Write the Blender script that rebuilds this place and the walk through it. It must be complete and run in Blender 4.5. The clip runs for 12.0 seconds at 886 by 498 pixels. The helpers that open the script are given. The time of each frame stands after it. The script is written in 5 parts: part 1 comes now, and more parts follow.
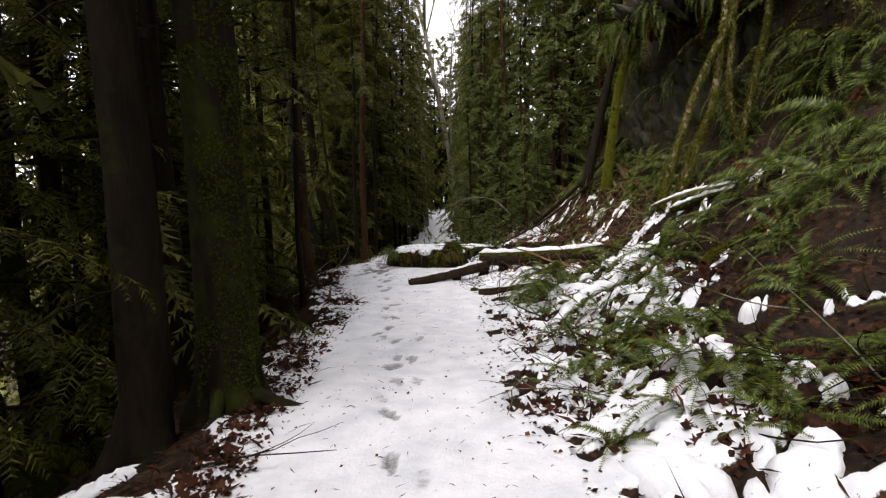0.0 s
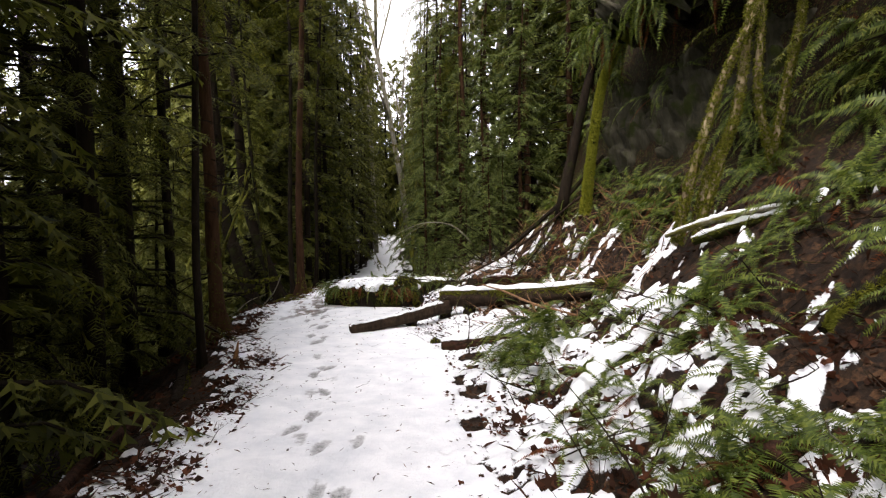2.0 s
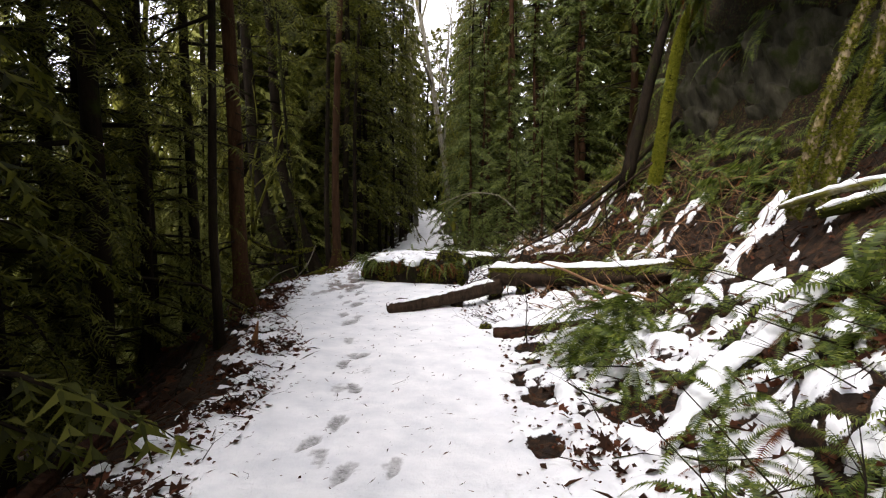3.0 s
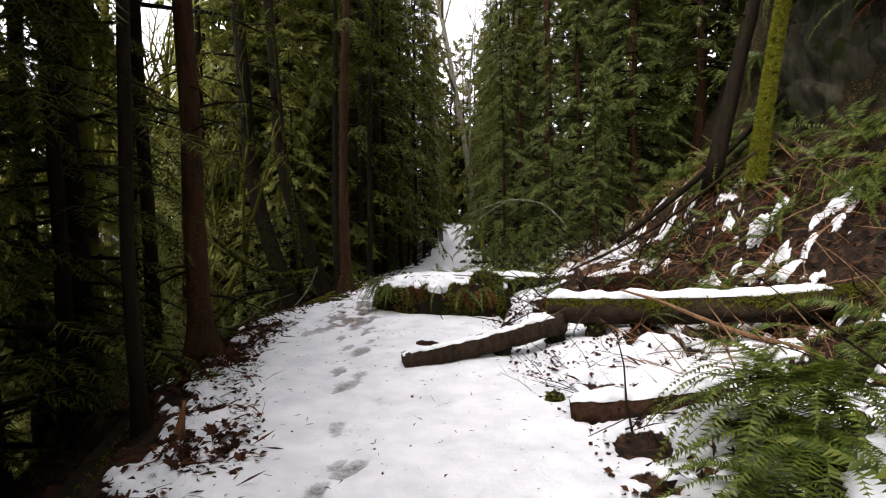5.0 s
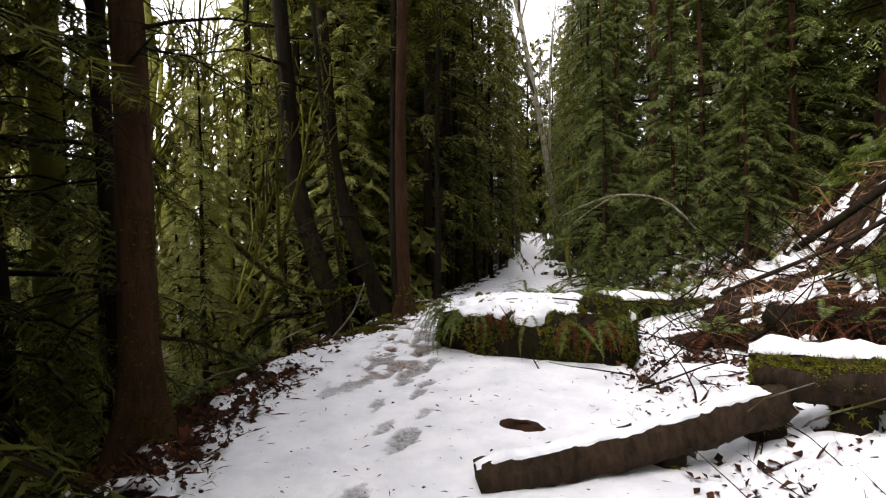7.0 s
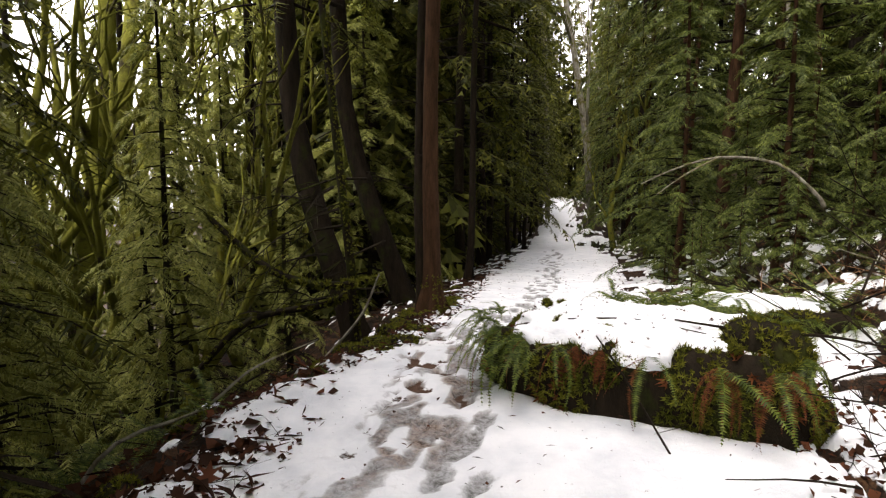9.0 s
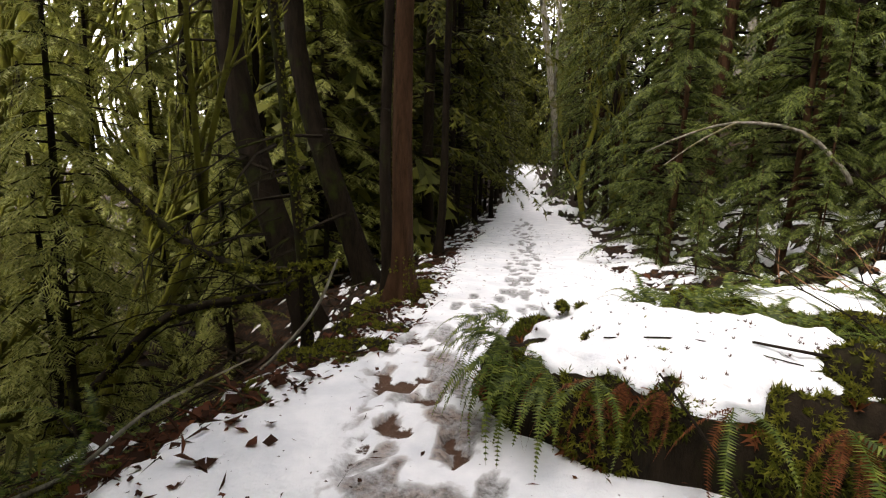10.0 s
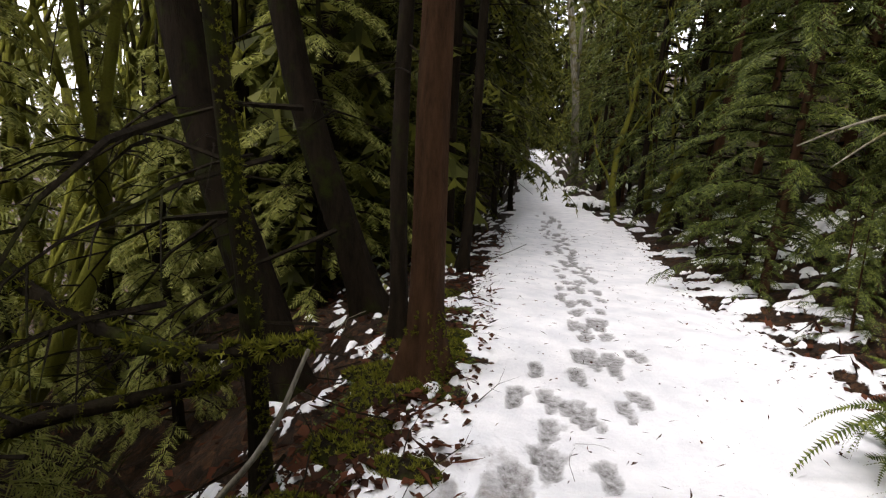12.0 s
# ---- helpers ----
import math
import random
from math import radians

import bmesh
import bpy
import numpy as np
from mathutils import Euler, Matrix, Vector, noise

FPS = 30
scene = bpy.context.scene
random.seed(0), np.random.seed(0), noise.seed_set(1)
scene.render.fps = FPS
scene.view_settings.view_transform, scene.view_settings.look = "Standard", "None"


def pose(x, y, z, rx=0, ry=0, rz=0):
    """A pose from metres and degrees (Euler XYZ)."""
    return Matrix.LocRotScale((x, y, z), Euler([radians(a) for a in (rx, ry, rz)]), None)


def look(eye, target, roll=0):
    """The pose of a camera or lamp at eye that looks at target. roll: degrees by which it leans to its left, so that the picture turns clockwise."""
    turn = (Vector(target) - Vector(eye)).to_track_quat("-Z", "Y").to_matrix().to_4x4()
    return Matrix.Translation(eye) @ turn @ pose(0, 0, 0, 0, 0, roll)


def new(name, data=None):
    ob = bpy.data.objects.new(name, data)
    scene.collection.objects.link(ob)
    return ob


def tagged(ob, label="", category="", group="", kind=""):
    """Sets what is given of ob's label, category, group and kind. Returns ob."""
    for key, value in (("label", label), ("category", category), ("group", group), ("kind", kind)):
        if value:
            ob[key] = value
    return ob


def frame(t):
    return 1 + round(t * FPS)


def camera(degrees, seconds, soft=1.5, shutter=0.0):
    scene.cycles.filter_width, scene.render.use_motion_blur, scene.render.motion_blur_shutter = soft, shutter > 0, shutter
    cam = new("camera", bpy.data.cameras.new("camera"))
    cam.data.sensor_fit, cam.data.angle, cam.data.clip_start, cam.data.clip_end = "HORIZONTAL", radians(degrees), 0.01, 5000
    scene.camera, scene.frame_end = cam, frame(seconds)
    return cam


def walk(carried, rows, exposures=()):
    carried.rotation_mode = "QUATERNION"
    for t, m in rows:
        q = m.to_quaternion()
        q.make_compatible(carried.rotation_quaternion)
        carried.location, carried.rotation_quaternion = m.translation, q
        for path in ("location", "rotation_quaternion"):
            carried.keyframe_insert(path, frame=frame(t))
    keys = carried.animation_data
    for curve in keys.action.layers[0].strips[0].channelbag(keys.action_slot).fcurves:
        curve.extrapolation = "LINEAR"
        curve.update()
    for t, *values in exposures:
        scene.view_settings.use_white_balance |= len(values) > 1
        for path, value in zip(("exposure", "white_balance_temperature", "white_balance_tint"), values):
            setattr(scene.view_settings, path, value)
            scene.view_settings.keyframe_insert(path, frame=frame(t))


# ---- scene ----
cam = camera(78.5, 12.0, soft=1.2, shutter=0.08)
METRES, EYE, TILT, LEAN, TURN = 13.5, 1.5, -6.0, 1.0, 0.0
ROWS = [
    (0.0, 0.0, 0.0, 0.0, 0.0, -0.0, 0.0),
    (0.5, -0.002, 0.0378, 0.0018, -0.44, 2.9, 1.04),
    (1.0, -0.0014, 0.0744, 0.0032, -0.97, 3.72, -1.37),
    (1.5, 0.0012, 0.1265, 0.0063, -6.02, 4.48, -0.15),
    (2.0, -0.0018, 0.1712, 0.014, -5.27, 2.74, -0.23),
    (2.5, -0.0068, 0.2166, 0.0115, -5.11, 3.26, -0.33),
    (3.0, -0.007, 0.2556, 0.0125, -1.17, 0.06, -1.6),
    (5.0, -0.0142, 0.4278, 0.0192, 1.41, 1.57, -0.93),
    (5.5, -0.0185, 0.4765, 0.0163, 3.71, -1.87, -3.18),
    (6.0, -0.0199, 0.523, 0.0176, 6.92, -2.03, -0.2),
    (6.5, -0.0273, 0.5667, 0.0199, 8.73, 1.0, -2.15),
    (7.0, -0.032, 0.6116, 0.0246, 9.3, 2.51, -1.07),
    (7.5, -0.0401, 0.648, 0.0294, 12.18, 1.57, -0.06),
    (9.5, -0.0867, 0.7945, 0.0463, 10.06, -3.42, -3.64),
    (10.0, -0.0994, 0.8337, 0.0481, 7.27, -5.08, -3.43),
    (10.5, -0.1066, 0.8726, 0.0536, 6.52, -4.97, -2.81),
    (11.0, -0.1202, 0.9067, 0.0559, 8.31, -4.71, -3.87),
    (11.5, -0.1311, 0.944, 0.0593, 7.96, -5.1, -3.96),
    (12.0, -0.1389, 0.9784, 0.0616, 7.91, -6.99, -5.04),
]
walk(cam, [(t, pose(0, 0, EYE, TILT, LEAN, TURN) @ pose(METRES * x, METRES * y, METRES * z, 90 + pitch, roll, yaw)) for t, x, y, z, yaw, pitch, roll in ROWS],
     [(0.0, 1.65, 6600, 16), (1.0, 2.15, 6600, 16), (1.5, 2.15, 6650, 16), (3.0, 2.05, 6600, 16), (5.0, 2.0, 6600, 16), (6.5, 2.05, 6600, 16), (7.5, 2.3, 6700, 16), (9.5, 2.45, 6900, 15), (11.0, 2.35, 6800, 15), (12.0, 2.25, 6700, 15)])

# world: an overcast winter sky, whitened by cloud, and a weak, wide sun
world = bpy.data.worlds.new("overcast_sky")
scene.world = world
world.use_nodes = True
wn, wl = world.node_tree.nodes, world.node_tree.links
sky = wn.new("ShaderNodeTexSky")
sky.sky_type, sky.sun_disc = "NISHITA", False
sky.sun_elevation, sky.sun_rotation = radians(62), radians(215)
sky.air_density, sky.dust_density = 1.0, 1.0
cloud = wn.new("ShaderNodeHueSaturation")
cloud.inputs["Saturation"].default_value = 0.12
wl.new(sky.outputs[0], cloud.inputs["Color"])
wl.new(cloud.outputs[0], wn["Background"].inputs[0])
wn["Background"].inputs[1].default_value = 0.15
sun = new("sun", bpy.data.lights.new("sun", "SUN"))
sun.data.energy, sun.data.angle, sun.data.color = 1.1, radians(40), (1.0, 0.97, 0.93)
sun.matrix_basis = look((0, 0, 30), (0.27, 0.385, 30 - 0.883))

# ---- materials ----


def nodes_of(name):
    m = bpy.data.materials.new(name)
    m.use_nodes = True
    return m, m.node_tree.nodes, m.node_tree.links, m.node_tree.nodes["Principled BSDF"]


def noise_node(n, l, scale, detail=4, rough=0.6, coord="Object", stretch=(1, 1, 1)):
    tc = n.new("ShaderNodeTexCoord")
    mp = n.new("ShaderNodeMapping")
    mp.inputs["Scale"].default_value = stretch
    nz = n.new("ShaderNodeTexNoise")
    nz.inputs["Scale"].default_value, nz.inputs["Detail"].default_value, nz.inputs["Roughness"].default_value = scale, detail, rough
    l.new(tc.outputs[coord], mp.inputs[0])
    l.new(mp.outputs[0], nz.inputs["Vector"])
    return nz.outputs["Fac"]


def ramp_node(n, l, fac, stops):
    r = n.new("ShaderNodeValToRGB")
    e = r.color_ramp.elements
    while len(e) < len(stops):
        e.new(0.5)
    for k, (pos, col) in enumerate(stops):
        e[k].position, e[k].color = pos, (*col, 1) if len(col) == 3 else col
    l.new(fac, r.inputs[0])
    return r.outputs["Color"]


def mix_node(n, l, fac, a, b):
    m = n.new("ShaderNodeMix")
    m.data_type = "RGBA"
    for sock, v in ((m.inputs[0], fac), (m.inputs[6], a), (m.inputs[7], b)):
        if isinstance(v, (int, float)):
            sock.default_value = v
        elif isinstance(v, tuple):
            sock.default_value = (*v, 1)
        else:
            l.new(v, sock)
    return m.outputs[2]


def bump_node(n, l, height, bsdf, strength, distance):
    b = n.new("ShaderNodeBump")
    b.inputs["Strength"].default_value, b.inputs["Distance"].default_value = strength, distance
    l.new(height, b.inputs["Height"])
    l.new(b.outputs[0], bsdf.inputs["Normal"])


def math_node(n, l, op, a, b=0.0, c=None):
    m = n.new("ShaderNodeMath")
    m.operation = op
    for sock, v in zip(m.inputs, (a, b, c)):
        if v is None:
            continue
        if isinstance(v, (int, float)):
            sock.default_value = v
        else:
            l.new(v, sock)
    return m.outputs[0]


def bark_material(name, dark, light, moss, moss_at, grain=14):
    m, n, l, p = nodes_of(name)
    g = noise_node(n, l, grain, 6, 0.7, stretch=(1, 1, 0.22))
    col = ramp_node(n, l, g, [(0.3, dark), (0.7, light)])
    patch = noise_node(n, l, 2.3, 5, 0.65)
    mask = ramp_node(n, l, patch, [(moss_at, (0, 0, 0)), (moss_at + 0.12, (1, 1, 1))])
    fine = noise_node(n, l, 60, 3)
    mosscol = mix_node(n, l, fine, tuple(c * 0.5 for c in moss), moss)
    l.new(mix_node(n, l, mask, col, mosscol), p.inputs["Base Color"])
    p.inputs["Roughness"].default_value = 0.9
    p.inputs["Specular IOR Level"].default_value = 0.08
    bump_node(n, l, g, p, 0.9, 0.03)
    return m


def leaf_material(name, stops, rough=0.5, sheen=0.35):
    m, n, l, p = nodes_of(name)
    geo = n.new("ShaderNodeNewGeometry")
    big = noise_node(n, l, 1.6, 3)
    f = math_node(n, l, "MULTIPLY_ADD", geo.outputs["Random Per Island"], 0.6, math_node(n, l, "MULTIPLY", big, 0.4))
    col = ramp_node(n, l, f, stops)
    l.new(col, p.inputs["Base Color"])
    p.inputs["Roughness"].default_value = rough
    p.inputs["Specular IOR Level"].default_value = sheen
    tr = n.new("ShaderNodeBsdfTranslucent")
    l.new(col, tr.inputs[0])
    mx = n.new("ShaderNodeMixShader")
    mx.inputs[0].default_value = 0.42
    l.new(p.outputs[0], mx.inputs[1])
    l.new(tr.outputs[0], mx.inputs[2])
    l.new(mx.outputs[0], n["Material Output"].inputs[0])
    return m


def snow_material(name):
    m, n, l, p = nodes_of(name)
    a = noise_node(n, l, 9, 5)
    l.new(ramp_node(n, l, a, [(0.3, (0.68, 0.70, 0.73)), (0.6, (0.83, 0.84, 0.85))]), p.inputs["Base Color"])
    p.inputs["Roughness"].default_value = 0.6
    p.inputs["Specular IOR Level"].default_value = 0.2
    bump_node(n, l, noise_node(n, l, 45, 5), p, 0.5, 0.015)
    return m


def ground_material():
    m, n, l, p = nodes_of("forest_floor")
    at = {}
    for key in ("snow", "wet", "moss", "mud"):
        a = n.new("ShaderNodeAttribute")
        a.attribute_name = key
        at[key] = a.outputs["Fac"]
    # litter: leaf-sized cells of brown over dark soil
    tc = n.new("ShaderNodeTexCoord")
    vo = n.new("ShaderNodeTexVoronoi")
    vo.inputs["Scale"].default_value = 16
    l.new(tc.outputs["Object"], vo.inputs["Vector"])
    sep = n.new("ShaderNodeSeparateColor")
    l.new(vo.outputs["Color"], sep.inputs[0])
    litter = ramp_node(n, l, sep.outputs[0], [(0.0, (0.010, 0.006, 0.004)), (0.45, (0.028, 0.016, 0.009)), (0.8, (0.055, 0.027, 0.013)), (1.0, (0.10, 0.05, 0.022))])
    fine = noise_node(n, l, 30, 6, 0.7)
    soil = mix_node(n, l, ramp_node(n, l, fine, [(0.35, (0, 0, 0)), (0.65, (1, 1, 1))]), (0.010, 0.007, 0.005), litter)
    mosscol = mix_node(n, l, noise_node(n, l, 80, 3), (0.03, 0.045, 0.008), (0.10, 0.14, 0.025))
    mossfac = math_node(n, l, "GREATER_THAN", math_node(n, l, "ADD", at["moss"], math_node(n, l, "MULTIPLY", fine, 0.6)), 0.8)
    base = mix_node(n, l, mossfac, mix_node(n, l, at["mud"], soil, mix_node(n, l, fine, (0.04, 0.022, 0.014), (0.13, 0.075, 0.05))), mosscol)
    # snow: clean, faintly uneven, with slush where feet have pressed it
    tint = noise_node(n, l, 3.5, 5)
    clean = ramp_node(n, l, tint, [(0.3, (0.64, 0.66, 0.69)), (0.62, (0.82, 0.825, 0.84))])
    slush = mix_node(n, l, ramp_node(n, l, noise_node(n, l, 26, 6, 0.75), [(0.36, (0, 0, 0)), (0.64, (1, 1, 1))]), (0.11, 0.108, 0.10), (0.46, 0.46, 0.47))
    trod = math_node(n, l, "ADD", at["wet"], math_node(n, l, "MULTIPLY", math_node(n, l, "SUBTRACT", noise_node(n, l, 11, 4, 0.65), 0.5), 0.9))
    soaked = math_node(n, l, "ADD", math_node(n, l, "MULTIPLY", ramp_node(n, l, trod, [(0.22, (0, 0, 0)), (0.42, (0.6, 0.6, 0.6)), (0.85, (1, 1, 1))]), 0.9), math_node(n, l, "MULTIPLY", math_node(n, l, "MULTIPLY", at["wet"], noise_node(n, l, 45, 4, 0.7)), 0.5))
    white = mix_node(n, l, soaked, clean, mix_node(n, l, math_node(n, l, "MULTIPLY", at["mud"], ramp_node(n, l, noise_node(n, l, 6, 4, 0.65), [(0.35, (0, 0, 0)), (0.65, (1, 1, 1))])), slush, mix_node(n, l, ramp_node(n, l, noise_node(n, l, 22, 6, 0.75), [(0.40, (0, 0, 0)), (0.58, (1, 1, 1))]), (0.05, 0.028, 0.019), (0.34, 0.27, 0.23))))
    ragged = math_node(n, l, "ADD", at["snow"], math_node(n, l, "MULTIPLY", math_node(n, l, "SUBTRACT", fine, 0.5), 0.7))
    speck = noise_node(n, l, 38, 2, 0.5)
    cover = ramp_node(n, l, ragged, [(0.44, (0, 0, 0)), (0.54, (1, 1, 1))])
    debris = ramp_node(n, l, speck, [(0.23, (0, 0, 0)), (0.26, (1, 1, 1))])
    cover2 = math_node(n, l, "MULTIPLY", cover, debris)
    l.new(mix_node(n, l, cover2, base, white), p.inputs["Base Color"])
    p.inputs["Roughness"].default_value = 0.7
    p.inputs["Specular IOR Level"].default_value = 0.1
    hb = math_node(n, l, "ADD", math_node(n, l, "MULTIPLY", fine, 1.0), math_node(n, l, "MULTIPLY", cover2, 0.5))
    bump_node(n, l, hb, p, 0.6, 0.02)
    return m


SNOW = snow_material("snow")
GROUND = ground_material()
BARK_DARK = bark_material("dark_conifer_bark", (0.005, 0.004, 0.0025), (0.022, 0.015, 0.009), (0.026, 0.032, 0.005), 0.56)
BARK_RED = bark_material("red_brown_bark", (0.018, 0.0095, 0.0045), (0.072, 0.036, 0.018), (0.07, 0.08, 0.015), 0.66)
BARK_MOSSY = bark_material("mossy_bark", (0.005, 0.004, 0.0025), (0.024, 0.018, 0.010), (0.034, 0.040, 0.005), 0.50)
BARK_ALDER = bark_material("alder_bark_with_moss", (0.015, 0.012, 0.007), (0.06, 0.048, 0.028), (0.17, 0.17, 0.025), 0.36)
BARK_PALE = bark_material("pale_lichen_bark", (0.06, 0.05, 0.035), (0.30, 0.28, 0.22), (0.12, 0.11, 0.02), 0.5, 20)
BARK_ROT = bark_material("rotten_red_wood", (0.008, 0.005, 0.003), (0.055, 0.025, 0.015), (0.07, 0.075, 0.012), 0.62, 20)
RAW_WOOD = bark_material("raw_splintered_wood", (0.10, 0.045, 0.018), (0.36, 0.17, 0.07), (0.1, 0.09, 0.02), 0.8, 22)
MOSS = leaf_material("moss", [(0.2, (0.05, 0.055, 0.006)), (0.55, (0.12, 0.125, 0.014)), (0.9, (0.22, 0.21, 0.03))], 0.9, 0.1)
BARK_BRANCH = bark_material("pale_brown_branch", (0.10, 0.055, 0.028), (0.30, 0.17, 0.09), (0.1, 0.09, 0.02), 0.75, 20)
BARK_LOG = bark_material("weathered_log_bark", (0.008, 0.006, 0.004), (0.05, 0.032, 0.020), (0.05, 0.055, 0.010), 0.66, 16)
BARK_LICHEN = bark_material("lichen_spotted_maple_bark", (0.045, 0.028, 0.014), (0.36, 0.29, 0.17), (0.14, 0.11, 0.02), 0.52, 9)
MOSS_BRIGHT = leaf_material("bright_stem_moss", [(0.2, (0.10, 0.11, 0.010)), (0.55, (0.22, 0.23, 0.02)), (0.9, (0.36, 0.35, 0.05))], 0.9, 0.1)
# darker copy of the moss, with the trunks' shade put into its colour
MOSS_DARK = leaf_material("dark_trunk_moss", [(0.2, (0.02, 0.024, 0.004)), (0.55, (0.06, 0.07, 0.008)), (0.9, (0.13, 0.14, 0.016))], 0.9, 0.1)
CEDAR = leaf_material("cedar_sprays", [(0.15, (0.016, 0.026, 0.005)), (0.5, (0.066, 0.088, 0.015)), (0.85, (0.195, 0.222, 0.050))], 0.48, 0.22)
HEMLOCK = leaf_material("hemlock_needles", [(0.15, (0.018, 0.022, 0.003)), (0.5, (0.064, 0.070, 0.009)), (0.85, (0.155, 0.155, 0.022))], 0.55, 0.14)
FERN = leaf_material("fern_blades", [(0.1, (0.020, 0.036, 0.005)), (0.5, (0.078, 0.108, 0.014)), (0.9, (0.20, 0.225, 0.040))], 0.45, 0.25)
# lighter copy of the cedar green: the valley's light is in the colour
CEDAR_LIT = leaf_material("lit_cedar_sprays", [(0.15, (0.085, 0.098, 0.018)), (0.5, (0.215, 0.230, 0.048)), (0.85, (0.36, 0.365, 0.11))], 0.5, 0.2)
FERN_DEAD = leaf_material("withered_fern", [(0.1, (0.05, 0.018, 0.008)), (0.9, (0.2, 0.07, 0.025))], 0.8, 0.1)
LEAF = leaf_material("fallen_leaves", [(0.05, (0.012, 0.008, 0.006)), (0.5, (0.05, 0.022, 0.012)), (0.8, (0.11, 0.04, 0.02)), (0.97, (0.26, 0.09, 0.03))], 0.8, 0.1)
ROCK = bark_material("grey_sandstone", (0.012, 0.011, 0.008), (0.075, 0.068, 0.045), (0.03, 0.036, 0.008), 0.5, 5)

# ---- mesh helpers ----


def fract(a):
    return a - np.floor(a)


def value_noise(x, y, seed=0.0):
    xi, yi = np.floor(x), np.floor(y)
    u, v = x - xi, y - yi
    u, v = u * u * (3 - 2 * u), v * v * (3 - 2 * v)

    def h(a, b):
        return fract(np.sin(a * 127.1 + b * 311.7 + seed * 74.7) * 43758.5453)

    return (h(xi, yi) * (1 - u) + h(xi + 1, yi) * u) * (1 - v) + (h(xi, yi + 1) * (1 - u) + h(xi + 1, yi + 1) * u) * v


def fbm(x, y, octaves=4, seed=0.0):
    total, amp, norm = 0, 1.0, 0
    for k in range(octaves):
        total = total + amp * value_noise(x * 2 ** k + 13 * k, y * 2 ** k - 7 * k, seed + k)
        norm += amp
        amp *= 0.5
    return total / norm


def smooth(a, b, x):
    t = np.clip((x - a) / (b - a), 0, 1)
    return t * t * (3 - 2 * t)


def mesh_from(name, verts, faces, material, shade=True):
    me = bpy.data.meshes.new(name)
    me.from_pydata([tuple(v) for v in verts], [], [tuple(f) for f in faces])
    me.materials.append(material)
    if shade:
        me.shade_smooth()
    return me


def soup(name, template, matrices, material, extra=None):
    """One mesh out of many placed copies of a small template (verts, triangles)."""
    tv, tf = template
    mats = np.array([np.array(m) for m in matrices])
    hv = np.c_[tv, np.ones(len(tv))]
    v = np.einsum("nij,kj->nki", mats, hv)[:, :, :3].reshape(-1, 3)
    f = (np.asarray(tf)[None] + (np.arange(len(mats)) * len(tv))[:, None, None]).reshape(-1, 3)
    if extra:
        f = np.vstack([f, np.asarray(extra[1]) + len(v)])
        v = np.vstack([v, extra[0]])
    me = bpy.data.meshes.new(name)
    me.vertices.add(len(v))
    me.vertices.foreach_set("co", v.astype(np.float32).ravel())
    me.loops.add(len(f) * 3)
    me.loops.foreach_set("vertex_index", f.astype(np.int32).ravel())
    me.polygons.add(len(f))
    me.polygons.foreach_set("loop_start", np.arange(0, len(f) * 3, 3, dtype=np.int32))
    me.update(calc_edges=True)
    me.materials.append(material)
    return me


def part(name, mesh, parent, m=None, label="", kind=""):
    ob = new(name, mesh)
    ob.parent = parent
    if m is not None:
        ob.matrix_basis = m
    return tagged(ob, label, kind=kind)


def thing(name, m, label, category, group="", kind=""):
    ob = new(name)
    ob.empty_display_size = 0.2
    ob.matrix_basis = m
    return tagged(ob, label, category, group, kind)


def spline(points, n):
    """A smooth line through points (Catmull-Rom), as n places."""
    p = np.array(points, float)
    p = np.vstack([2 * p[0] - p[1], p, 2 * p[-1] - p[-2]])
    out = []
    for s in np.linspace(0, len(p) - 3 - 1e-6, n):
        i, t = int(s), s - int(s)
        a, b, c, d = p[i:i + 4]
        out.append(0.5 * (2 * b + (c - a) * t + (2 * a - 5 * b + 4 * c - d) * t * t + (3 * b - a - 3 * c + d) * t ** 3))
    return np.array(out)


def tube(points, radii, sides=8, rough=0.0, seed=0, lobes=None, arc=None):
    """Verts and triangles of a tapered tube; arc limits it to a strip round the top (angles in radians)."""
    pts = np.asarray(points, float)
    n = len(pts)
    tan = np.gradient(pts, axis=0)
    tan /= np.linalg.norm(tan, axis=1)[:, None] + 1e-9
    ref = np.array([0, 0, 1.0]) if abs(tan[:, 2]).mean() < 0.8 else np.array([0, 1.0, 0])
    side = np.cross(tan, ref)
    side /= np.linalg.norm(side, axis=1)[:, None] + 1e-9
    up = np.cross(side, tan)
    closed = arc is None
    ang = np.linspace(0, 2 * math.pi, sides, endpoint=False) if closed else np.linspace(arc[0], arc[1], sides)
    rng = np.random.RandomState(seed)
    rad = np.asarray(radii, float)[:, None] * (1 + rough * (rng.rand(n, sides) - 0.5))
    if lobes is not None:
        rad = rad * lobes(np.arange(n)[:, None] / (n - 1), ang[None])
    v = pts[:, None] + rad[:, :, None] * (np.cos(ang)[None, :, None] * side[:, None] + np.sin(ang)[None, :, None] * up[:, None])
    f = []
    for i in range(n - 1):
        for j in range(sides if closed else sides - 1):
            a, b = i * sides + j, i * sides + (j + 1) % sides
            f += [(a, b, b + sides), (a, b + sides, a + sides)]
    v = v.reshape(-1, 3)
    if closed:
        for ring, flip in ((0, True), (n - 1, False)):
            c = len(v)
            v = np.vstack([v, pts[ring]])
            for j in range(sides):
                a, b = ring * sides + j, ring * sides + (j + 1) % sides
                f.append((b, a, c) if flip else (a, b, c))
    return v, np.array(f)


def join(pieces):
    vs, fs, k = [], [], 0
    for v, f in pieces:
        vs.append(v)
        fs.append(np.asarray(f) + k)
        k += len(v)
    return np.vstack(vs), np.vstack(fs)


